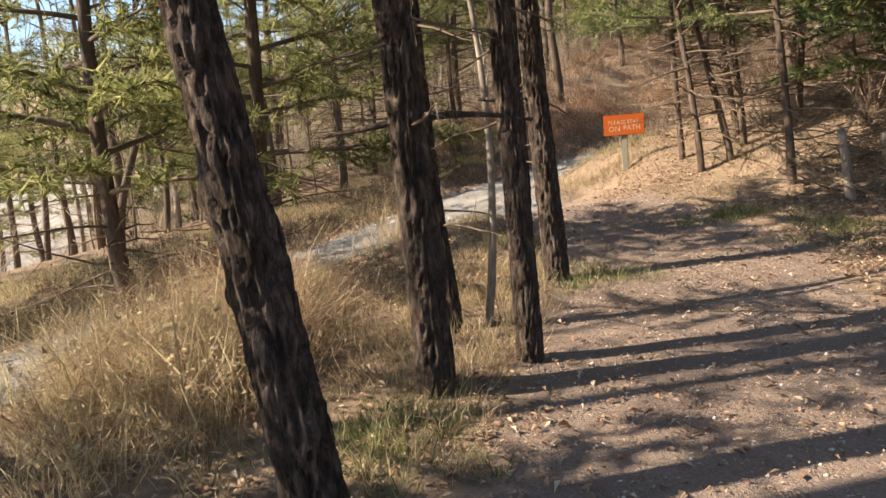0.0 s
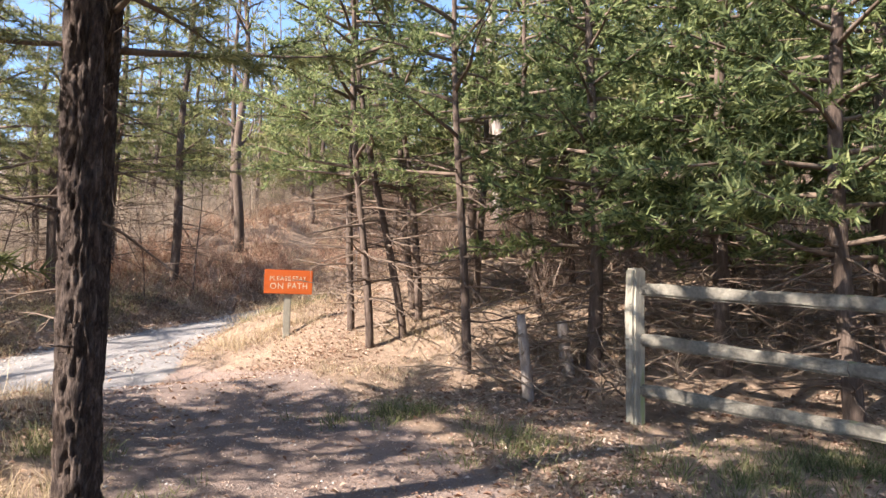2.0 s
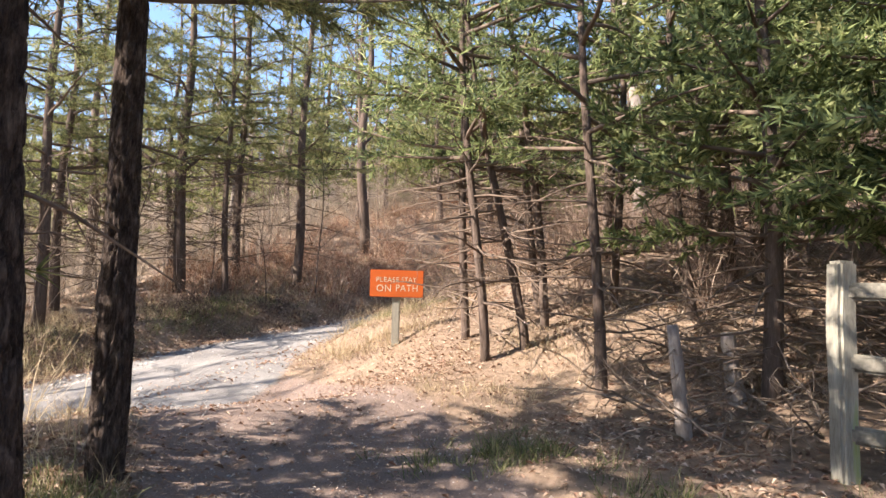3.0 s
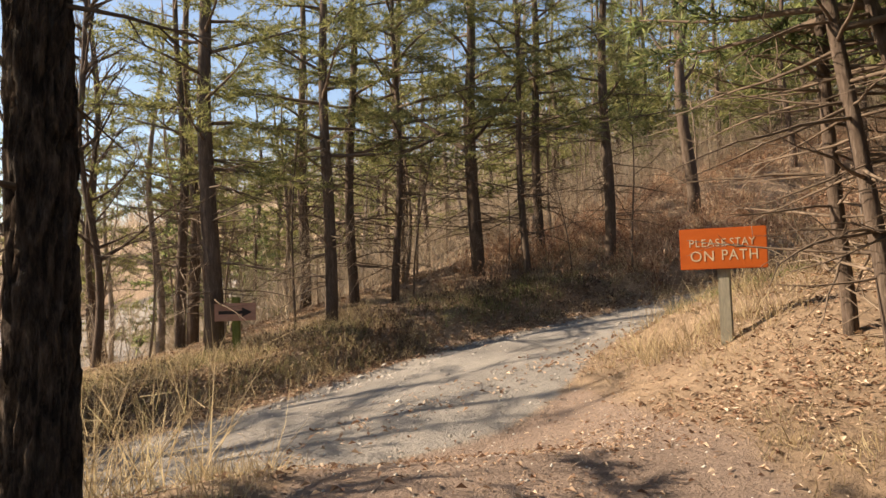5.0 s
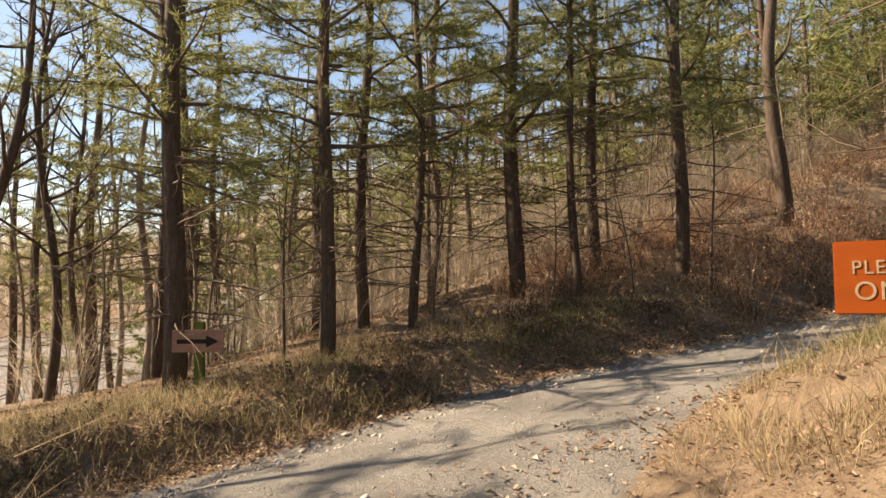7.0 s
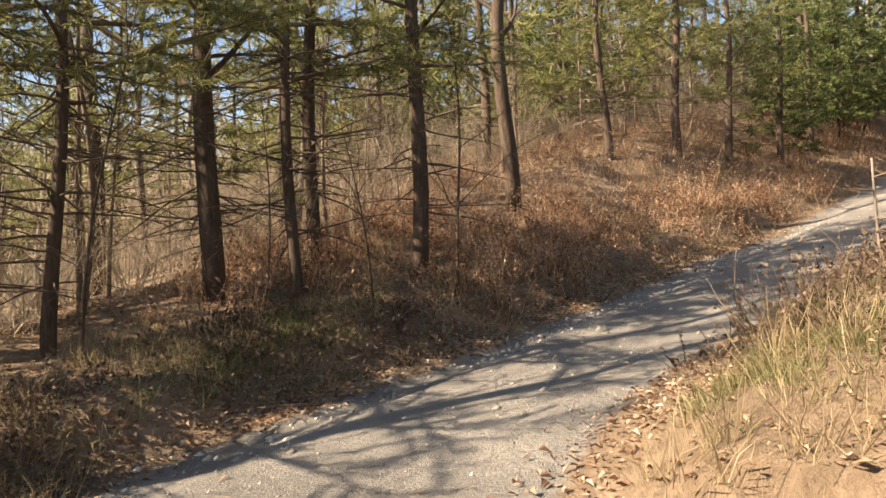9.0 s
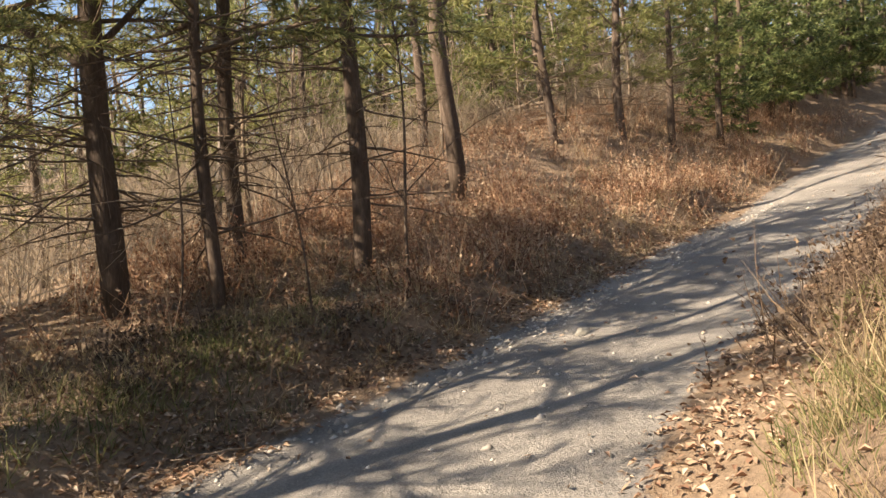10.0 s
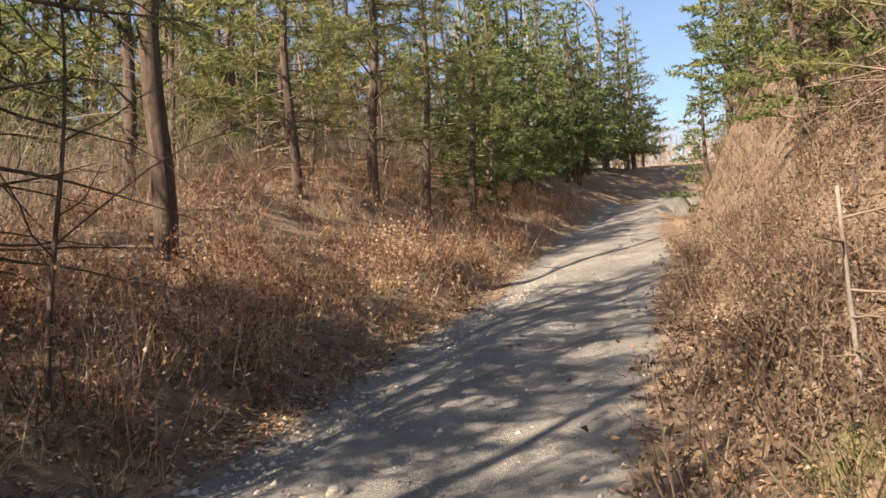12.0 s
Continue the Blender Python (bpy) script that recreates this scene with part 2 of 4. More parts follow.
def link(name, V, T, mat, parent=None, smooth=False, label=""):
    """One mesh object from arrays of points and triangles."""
    me = bpy.data.meshes.new(name)
    V, T = np.asarray(V, np.float32).reshape(-1, 3), np.asarray(T, np.int32).reshape(-1, 3)
    me.vertices.add(len(V))
    me.vertices.foreach_set("co", V.ravel())
    me.loops.add(T.size)
    me.loops.foreach_set("vertex_index", T.ravel())
    me.polygons.add(len(T))
    me.polygons.foreach_set("loop_start", np.arange(0, T.size, 3, dtype=np.int32))
    me.update(calc_edges=True)
    me.validate()
    if smooth:
        me.shade_smooth()
    me.materials.append(mat)
    ob = new(name, me)
    if parent:
        ob.parent = parent
    if label:
        ob["label"] = label
    return ob


class Soup:
    """Collects triangles of several pieces of one mesh."""

    def __init__(self):
        self.v, self.t, self.n = [], [], 0

    def add(self, V, T):
        self.v.append(np.asarray(V, float).reshape(-1, 3))
        self.t.append(np.asarray(T, int).reshape(-1, 3) + self.n)
        self.n += len(self.v[-1])

    def tube(self, pts, radii, sides=6, rough=0.0, cap=True):
        pts = np.asarray(pts, float)
        k = len(pts)
        tan = np.gradient(pts, axis=0)
        tan /= np.linalg.norm(tan, axis=1)[:, None] + 1e-9
        ref = np.array([0.0, 0, 1]) if abs(tan[0, 2]) < 0.8 else np.array([1.0, 0, 0])
        a = np.cross(tan, ref)
        a /= np.linalg.norm(a, axis=1)[:, None] + 1e-9
        b = np.cross(tan, a)
        th = np.linspace(0, 2 * np.pi, sides, endpoint=False)
        rr = np.asarray(radii, float)[:, None] * np.ones(sides)
        if rough:
            rr = rr * (1 + rough * np.random.uniform(-1, 1, rr.shape))
        V = pts[:, None] + rr[..., None] * (np.cos(th)[None, :, None] * a[:, None] + np.sin(th)[None, :, None] * b[:, None])
        i = np.arange((k - 1) * sides).reshape(k - 1, sides)
        j = np.roll(i, -1, axis=1)
        T = np.concatenate([np.stack([i, j, j + sides], -1).reshape(-1, 3), np.stack([i, j + sides, i + sides], -1).reshape(-1, 3)])
        V = V.reshape(-1, 3)
        if cap:
            n = len(V)
            V = np.vstack([V, pts[0], pts[-1]])
            e = (k - 1) * sides
            q = np.arange(sides)
            p = np.roll(q, -1)
            T = np.vstack([T, np.stack([p, q, np.full(sides, n)], -1), np.stack([e + q, e + p, np.full(sides, n + 1)], -1)])
        self.add(V, T)

    def blades(self, P, D, L, W, bend=0.3, mid=True):
        """Thin pointed blades from points P along D."""
        P, D = np.asarray(P, float), np.asarray(D, float)
        k = len(P)
        D = D / (np.linalg.norm(D, axis=1)[:, None] + 1e-9)
        side = np.cross(D, np.random.normal(size=(k, 3)))
        side /= np.linalg.norm(side, axis=1)[:, None] + 1e-9
        L, W = np.broadcast_to(L, k)[:, None], np.broadcast_to(W, k)[:, None]
        out = np.cross(side, D)
        if mid:
            V = np.stack([P - side * W / 2, P + side * W / 2, P + D * L * 0.55 - side * W * 0.4 + out * L * bend * 0.2,
                          P + D * L * 0.55 + side * W * 0.4 + out * L * bend * 0.2, P + D * L * 0.95 + out * L * bend], 1)
            T = np.array([[0, 1, 3], [0, 3, 2], [2, 3, 4]])
        else:
            V = np.stack([P - side * W / 2, P + side * W / 2, P + D * L + out * L * bend], 1)
            T = np.array([[0, 1, 2]])
        T = (T[None] + (np.arange(k) * V.shape[1])[:, None, None]).reshape(-1, 3)
        self.add(V.reshape(-1, 3), T)

    def make(self, name, mat, parent=None, smooth=False, label=""):
        return link(name, np.vstack(self.v), np.vstack(self.t), mat, parent, smooth, label)


def wander(start, way, length, steps, jitter, droop=0.0):
    """A crooked line of points."""
    p, d = np.array(start, float), np.array(way, float)
    d /= np.linalg.norm(d)
    out = [p.copy()]
    for _ in range(steps):
        d = d + np.random.normal(0, jitter, 3) + np.array([0, 0, droop])
        d /= np.linalg.norm(d)
        p = p + d * length / steps
        out.append(p.copy())
    return np.array(out)


# ---- the ground, one sheet to the horizon ----
def axis(a, b, step, reach):
    mid = np.arange(a, b, step)
    grow = np.cumsum(step * 1.13 ** np.arange(1, 70))
    lo, hi = a - grow[grow < reach], mid[-1] + grow[grow < reach]
    return np.concatenate([lo[::-1], mid, hi])


def build_ground():
    xs, ys = axis(-6, 10, 0.1, 1500), axis(1, 26, 0.1, 1500)
    X, Y = np.meshgrid(xs, ys)
    z, road, path, r, up = lay(X.ravel(), Y.ravel())
    V = np.stack([X.ravel(), Y.ravel(), z], 1)
    w = len(xs)
    i = (np.arange(len(ys) - 1)[:, None] * w + np.arange(w - 1)[None]).ravel()
    T = np.concatenate([np.stack([i, i + 1, i + w + 1], -1), np.stack([i, i + w + 1, i + w], -1)])
    ob = link("ground", V, T, ground_material(), smooth=True)
    lot = ss(25, 30, r) * (1 - ss(62, 70, r)) * (up < 6)
    for name, vals in (("road", np.maximum(road, lot)), ("path", path)):
        at = ob.data.attributes.new(name, "FLOAT", "POINT")
        at.data.foreach_set("value", vals.astype(np.float32))
    tagged(ob, "leaf-strewn woodland ground with a brown footpath and a pale rutted gravel road", "ground", kind="structure")


def ground_material():
    m, n, l = nodes_of("woodland_ground")
    g = n.new("ShaderNodeNewGeometry").outputs["Position"]
    big, fine, grit = noise_node(n, l, g, 1.1, 4), noise_node(n, l, g, 9, 5, 0.7), noise_node(n, l, g, 70, 4, 0.75)

    def mask(name):
        a = n.new("ShaderNodeAttribute")
        a.attribute_name = name
        s = n.new("ShaderNodeMath")
        s.operation = "MULTIPLY_ADD"
        s.inputs[1].default_value = 0.7
        l.new(fine, s.inputs[0])
        t = n.new("ShaderNodeMath")
        t.operation = "ADD"
        l.new(a.outputs["Fac"], t.inputs[0])
        s.inputs[2].default_value = -0.35
        l.new(s.outputs[0], t.inputs[1])
        return ramp(n, l, t.outputs[0], [(0.35, (0, 0, 0)), (0.65, (1, 1, 1))])

    duff = mix(n, l, 0.5, ramp(n, l, big, [(0.3, (0.14, 0.095, 0.065)), (0.7, (0.31, 0.225, 0.15))]), ramp(n, l, fine, [(0.25, (0.06, 0.04, 0.028)), (0.75, (0.42, 0.31, 0.21))]))
    dirt = mix(n, l, 0.5, ramp(n, l, big, [(0.3, (0.15, 0.108, 0.086)), (0.7, (0.27, 0.2, 0.157))]), ramp(n, l, grit, [(0.3, (0.085, 0.06, 0.048)), (0.7, (0.36, 0.28, 0.222))]))
    stone = mix(n, l, 0.5, ramp(n, l, big, [(0.32, (0.15, 0.137, 0.122)), (0.5, (0.235, 0.218, 0.197)), (0.7, (0.38, 0.348, 0.303))]), ramp(n, l, grit, [(0.3, (0.075, 0.068, 0.06)), (0.5, (0.205, 0.19, 0.172)), (0.72, (0.43, 0.398, 0.353))]))
    col = mix(n, l, mask("road"), mix(n, l, mask("path"), duff, dirt), stone)
    p = n["Principled BSDF"]
    l.new(col, p.inputs["Base Color"])
    p.inputs["Roughness"].default_value = 0.95
    p.inputs["Specular IOR Level"].default_value = 0.15
    h = n.new("ShaderNodeMath")
    h.operation = "MULTIPLY_ADD"
    h.inputs[1].default_value = 0.4
    l.new(grit, h.inputs[0])
    l.new(fine, h.inputs[2])
    bump_to(n, l, h.outputs[0], 1.0, 0.05, p)
    return m


build_ground()


# ---- trees ----
def trunk_line(height, lean, crook, steps=16):
    h = np.linspace(-0.25, height, steps)
    a, b = np.random.uniform(0, 6.28, 2)
    f = np.clip(h, 0, None)
    x = lean[0] * f + crook * np.sin(f * 1.1 + a) - crook * math.sin(a)
    y = lean[1] * f + crook * np.sin(f * 0.9 + b) - crook * math.sin(b)
    return np.stack([x, y, h], 1)


def at_height(line, h):
    return np.array([np.interp(h, line[:, 2], line[:, k]) for k in range(3)])


def bark_tube(soup, line, radii, sides, rings, depth, burls=()):
    """A trunk with upright furrows and plates cut into it."""
    run = np.linspace(0, 1, rings) ** 1.6
    pts = np.stack([np.interp(run, np.linspace(0, 1, len(line)), line[:, k]) for k in range(3)], 1)
    rad = np.interp(run, np.linspace(0, 1, len(line)), radii)
    th = np.linspace(0, 2 * np.pi, sides, endpoint=False)
    V = np.zeros((rings, sides, 3))
    off = random.random() * 90
    for i in range(rings):
        for j in range(sides):
            c, s = math.cos(th[j]), math.sin(th[j])
            z = pts[i, 2]
            k = noise.noise(Vector((c * 4.2 + 0.3 * math.sin(z * 5), s * 4.2, z * 4.2 + off))) + 0.7 * noise.noise(Vector((c * 9.5, s * 9.5, z * 9 + off)))
            plate = noise.noise(Vector((c * 6, s * 6, z * 14 + off)))
            q = rad[i] * (1 + 0.09 * noise.noise(Vector((c * 1.2, s * 1.2, z * 1.5 + off)))) + depth * (0.5 - 2.1 * max(0.0, 0.26 - abs(k)) / 0.26 + 0.5 * plate)
            for h, ang, amp, wide in burls:
                turn = (th[j] - radians(ang) + math.pi) % (2 * math.pi) - math.pi
                q += amp * math.exp(-((z - h) / wide) ** 2 - (turn / 0.75) ** 2)
            V[i, j] = pts[i] + q * np.array([c, s, 0])
    i = np.arange((rings - 1) * sides).reshape(rings - 1, sides)
    j = np.roll(i, -1, axis=1)
    soup.add(V.reshape(-1, 3), np.concatenate([np.stack([i, j, j + sides], -1).reshape(-1, 3), np.stack([i, j + sides, i + sides], -1).reshape(-1, 3)]))


def foliage_spray(soup, wood, base, way, length, density, needle, width, fan, light=False):
    """A bough: its axis, side twigs and needle tufts."""
    axis_pts = wander(base, way, length, 7, 0.07, -0.02)
    if light:
        wood.tube(axis_pts[::3], np.linspace(0.012 + 0.008 * length, 0.004, 3), 3, cap=False)
    else:
        wood.tube(axis_pts, np.linspace(0.014 + 0.009 * length, 0.004, 8), 5)
    P, D = [], []
    count = max(4, int(length * 9 * density))
    for k in range(count):
        u = 0.22 + 0.78 * (k + random.random()) / count
        p = np.array([np.interp(u * 7, np.arange(8), axis_pts[:, c]) for c in range(3)])
        d = axis_pts[min(7, int(u * 7) + 1)] - axis_pts[int(u * 7)] if u < 0.99 else axis_pts[-1] - axis_pts[-2]
        d = d / np.linalg.norm(d)
        side = np.cross(d, [0, 0, 1]) * random.choice((-1, 1))
        tw = d * 0.6 + side * random.uniform(0.4, 1.0) + np.array([0, 0, random.uniform(-0.35, 0.3)])
        tl = length * random.uniform(0.15, 0.4) * (1.15 - 0.6 * u)
        tp = wander(p, tw, tl, 3, 0.15)
        if tl > 0.18 and light:
            wood.blades(p[None], tw[None], tl, 0.007, 0.0, mid=False)
        elif tl > 0.18:
            wood.tube(tp, np.linspace(0.005, 0.002, 4), 3, cap=False)
        m = max(2, int(tl * 16))
        for q in np.linspace(0.15, 1, m):
            c = np.array([np.interp(q * 3, np.arange(4), tp[:, a]) for a in range(3)])
            P.append(np.repeat(c[None], fan, 0))
            D.append(np.repeat((tw / np.linalg.norm(tw))[None], fan, 0) * 0.75 + np.random.normal(0, 0.55, (fan, 3)))
    P, D = np.vstack(P), np.vstack(D)
    soup.blades(P, D, np.random.uniform(0.6, 1.25, len(P)) * needle, np.random.uniform(0.7, 1.3, len(P)) * width, 0.15, mid=False)


def dead_branches(wood, line, lo, hi, count, reach, twigs=3, light=False):
    for k in range(count):
        h = random.uniform(lo, hi)
        a = random.uniform(0, 6.283)
        w = np.array([math.cos(a), math.sin(a), random.uniform(-0.25, 0.2)])
        n = reach * random.uniform(0.35, 1.0)
        p = wander(at_height(line, h), w, n, 6, 0.1, -0.015)
        if light:
            wood.tube(p[::2], np.linspace(0.006 + 0.006 * n, 0.002, 4), 3, cap=False)
            wood.blades(p[[2, 3, 4, 5]], w + np.random.normal(0, 0.6, (4, 3)), n * 0.35, 0.007, 0.1, mid=False)
            continue
        wood.tube(p, np.linspace(0.006 + 0.006 * n, 0.002, 7), 5, cap=False)
        for _ in range(twigs):
            i = random.randint(2, 5)
            t = wander(p[i], w + np.random.normal(0, 0.6, 3), n * random.uniform(0.15, 0.45), 3, 0.2)
            wood.tube(t, np.linspace(0.004, 0.0012, 4), 3, cap=False)


def conifer(name, label, height, radius, lean=(0, 0), crook=0.05, bare=2.5, reach=2.0, boughs=26, density=1.0, needle=0.13, width=0.012, fan=10,
            dead=14, mat=None, fine=False, bark=None, dead_from=0.7, category="tree", burls=(), stubs=(), light=False):
    root = new(name)
    line = trunk_line(height, lean, crook)
    radii = radius * np.linspace(1.12, 0.12, len(line)) ** 0.8
    trunk, wood, green = Soup(), Soup(), Soup()
    if fine:
        bark_tube(trunk, line, radii, 60, 300, radius * 0.17, burls)
    else:
        trunk.tube(line, radii, 10, 0.06)
    trunk.make("trunk", bark or BARK_FAR, root, smooth=True)
    if dead:
        dead_branches(wood, line, dead_from, max(bare * 1.15, dead_from + 0.5), dead, reach * (0.4 if fine else 0.75), light=light)
    for h, ang, n, rad, rise in stubs:
        b = Soup()
        p = wander(at_height(line, h), (math.cos(radians(ang)), math.sin(radians(ang)), rise), n, 9, 0.06)
        b.tube(p, np.linspace(rad, rad * 0.35, 10), 7, 0.12)
        b.make("branch", bark or BARK_FAR, root, smooth=True)
    for k in range(boughs):
        u = (k + random.random()) / boughs
        h = bare + (height - bare) * u * 0.98
        a = k * 2.4 + random.uniform(-0.5, 0.5)
        n = max(0.35, reach * (1 - u) ** 0.65 * random.uniform(0.7, 1.1))
        foliage_spray(green, wood, at_height(line, h), (math.cos(a), math.sin(a), 0.15 + 0.35 * u), n, density, needle, width, fan, light)
    tagged(wood.make("branch_tangle", TWIG if light else TWIG_DARK, root), kind="stuff")
    if boughs:
        tagged(green.make("crown", mat or PINE, root), kind="stuff")
    return tagged(root, label, category, "conifers of the wood")


def bare_tree(name, label, height, radius, spread=0.5, forks=9, lean=(0, 0), bark=None, twigs=4):
    root = new(name)
    line = trunk_line(height, lean, 0.12)
    trunk, wood = Soup(), Soup()
    trunk.tube(line, radius * np.linspace(1.1, 0.1, len(line)) ** 0.9, 8, 0.05)
    for k in range(forks):
        h = height * random.uniform(0.25, 0.95)
        a = random.uniform(0, 6.283)
        n = spread * height * random.uniform(0.25, 0.6) * (1.2 - h / height)
        p = wander(at_height(line, h), (math.cos(a), math.sin(a), random.uniform(0.5, 1.3)), n, 6, 0.14, 0.03)
        wood.tube(p, np.linspace(radius * 0.35, 0.003, 7), 5, cap=False)
        for _ in range(twigs):
            i = random.randint(1, 5)
            t = wander(p[i], p[i + 1] - p[i] + np.random.normal(0, 0.05 * n, 3), n * random.uniform(0.3, 0.6), 4, 0.2)
            wood.tube(t, np.linspace(radius * 0.12, 0.0015, 5), 3, cap=False)
    trunk.make("trunk", bark or BARK_GREY, root, smooth=True)
    tagged(wood.make("branch_tangle", bark or BARK_GREY, root), kind="stuff")
    return tagged(root, label, "tree", "bare trees of the wood")


def stand(ob, x, y, turn=0.0, sink=0.05, scale=1.0):
    ob.location = (x, y, ground(x, y) - sink)
    ob.rotation_euler = (0, 0, turn)
    ob.scale = (scale, scale, scale)
    return ob


# ---- the cedars beside the footpath ----
random.seed(5), np.random.seed(5)
HERO = "rough furrowed cedar trunk with dead side branches beside the footpath"
stand(conifer("leaning_cedar", "dark crooked leaning cedar trunk with knotty burls", 6.5, 0.1, (-0.135, 0.03), 0.02, 3.0, 1.9, 26, 1.5, fine=True, bark=BARK, dead=2, dead_from=2.2,
              burls=((0.42, -75, 0.035, 0.08), (0.62, 170, 0.015, 0.06), (1.22, 178, 0.04, 0.08), (1.72, -105, 0.022, 0.06), (1.05, -15, 0.02, 0.16), (0.9, 185, 0.016, 0.04), (2.1, 10, 0.02, 0.1))), -0.5, 2.72)
stand(conifer("cedar_tree", HERO, 8, 0.09, (-0.03, 0.02), 0.015, 2.3, 2.3, 40, 1.5, fine=True, bark=BARK, dead=6, dead_from=1.2, burls=((0.68, 0, 0.035, 0.07), (1.5, 200, 0.012, 0.06)),
              stubs=((1.42, 5, 0.62, 0.022, 0.05), (1.4, 178, 0.45, 0.02, 0.05), (2.16, 172, 0.9, 0.026, 0.12), (2.14, 3, 0.7, 0.022, 0.05))), -0.1, 3.92)
stand(conifer("cedar_tree", HERO, 8, 0.068, (-0.012, 0.0), 0.012, 3.0, 2.0, 30, 1.5, fine=True, bark=BARK, dead=5, dead_from=1.2, stubs=((1.5, 175, 0.16, 0.024, 0.02), (2.3, 160, 0.5, 0.015, 0.2))), 0.43, 4.32)
stand(conifer("cedar_tree", HERO, 8.5, 0.093, (-0.035, 0.01), 0.02, 2.8, 2.2, 36, 1.5, fine=True, bark=BARK, dead=10, dead_from=1.0, stubs=((1.5, -160, 0.5, 0.01, 0.1), (0.9, -100, 0.4, 0.008, 0.2))), 0.9, 6.2)
stand(conifer("cedar_tree", HERO, 8, 0.088, (0.02, 0.02), 0.03, 2.6, 2.2, 36, 1.5, fine=True, bark=BARK, dead=8, dead_from=1.3), 0.84, 8.0)
stand(conifer("cedar_tree", "slim cedar trunk with stubby dead branches", 6, 0.05, (-0.06, 0.02), 0.05, 2.6, 1.6, 24, 1.4, fine=True, bark=BARK, dead=16, dead_from=0.6), 0.03, 4.95)
stand(bare_tree("sapling", "thin bare leaning sapling beside the footpath", 4.0, 0.028, 0.4, 8, (0.0, 0.0)), 0.24, 5.05)

# ---- trees that stand out, beyond the road and on the mound ----
random.seed(11), np.random.seed(11)
PINE_LABEL = "tall pine with bare lower branches and thin olive needles"
named = [(-3.66, 16.17, 0.14, 10), (-2.3, 17.5, 0.1, 9.5), (-2.45, 19.0, 0.09, 9.5), (-1.66, 18.97, 0.07, 8.5), (0.6, 20.5, 0.07, 9), (0.75, 21.75, 0.1, 10), (2.17, 21.5, 0.11, 10.5),
         (-6.2, 19.5, 0.12, 10), (-4.6, 21.5, 0.12, 10)]
for x, y, rad, h in named:
    stand(conifer("pine_tree", PINE_LABEL, h, rad, (random.uniform(-0.02, 0.02), 0), 0.05, 2.7, 2.4, 32, 1.0, 0.15, 0.014, 7, dead=46), x, y)
stand(conifer("pine_tree", "forked dark pine with a steep side limb on the verge", 10, 0.13, (0.0, 0), 0.05, 2.8, 2.4, 32, 1.0, 0.15, 0.014, 7, dead=56,
              stubs=((2.5, 150, 2.4, 0.06, 0.75), (2.7, 20, 1.6, 0.04, 0.9))), -0.38, 20.5)
stand(bare_tree("bare_tree", "large grey bare tree with a heavy side limb", 11, 0.14, 0.6, 18, bark=BARK_FAR), 4.15, 24.4)
stand(bare_tree("bare_tree", "forked dark bare tree at the roadside", 8, 0.13, 0.6, 14, (0.02, 0), BARK_FAR), -7.05, 15.8)
stand(bare_tree("bare_tree", "forked dark bare tree at the roadside", 7, 0.1, 0.6, 12, (0.25, 0), BARK_FAR), -6.95, 15.6)
for x, y, lean in ((3.89, 11.9, (-0.02, 0.02)), (3.88, 11.05, (-0.06, 0.02)), (4.35, 11.1, (-0.16, 0.05)), (4.75, 11.6, (-0.12, 0.0)), (4.46, 9.5, (-0.03, 0.05)), (4.95, 12.3, (-0.1, 0.1)), (5.6, 11.6, (0.02, 0.05)), (6.1, 10.7, (-0.08, 0.0))):
    stand(conifer("young_cedar", "slim brown-barked young cedar on the leafy mound", 6.5, 0.05, lean, 0.05, 2.0, 1.9, 28, 1.0, 0.12, 0.017, 7, dead=34, dead_from=0.6, mat=CEDAR, bark=BARK_FAR), x, y)
BUSHY = "bushy green cedar with dense bright sprays"
for x, y, h, b, rc in ((5.55, 8.75, 5.6, 1.25, 1.7), (6.5, 7.9, 6.2, 1.3, 1.9), (7.6, 8.9, 6.5, 1.4, 1.9), (6.55, 6.55, 6.2, 1.35, 1.9), (7.9, 7.2, 6.5, 1.5, 1.8), (7.3, 11.2, 7, 1.6, 2.0), (9.2, 9.8, 7, 1.2, 2.0), (8.6, 6.3, 6.5, 1.4, 1.8)):
    stand(conifer("cedar_tree", BUSHY, h, 0.08, (0, 0), 0.05, b, rc, 52, 1.15, 0.12, 0.03, 8, dead=40, dead_from=0.3, mat=CEDAR), x, y)
# dense cedars added left of the view, to shade the near footpath
for x, y, h in ((-4.2, 1.9, 7.5), (-4.4, 0.6, 7.5)):
    stand(conifer("cedar_tree", "dense dark cedar added out of view to shade the footpath", h, 0.1, (0, 0), 0.05, 0.8, 1.5, 44, 1.0, 0.18, 0.045, 5, dead=6, mat=CEDAR, light=True), x, y)
# pines between the footpath and the road, with low boughs
for x, y, h, b in ((-1.9, 8.0, 8.5, 1.5), (-3.0, 7.0, 8, 1.6)):
    stand(conifer("pine_tree", "olive pine with low feathery boughs beside the road", h, 0.08, (0, 0), 0.05, b, 2.2, 46, 1.2, 0.15, 0.018, 8, dead=20, dead_from=0.6), x, y)
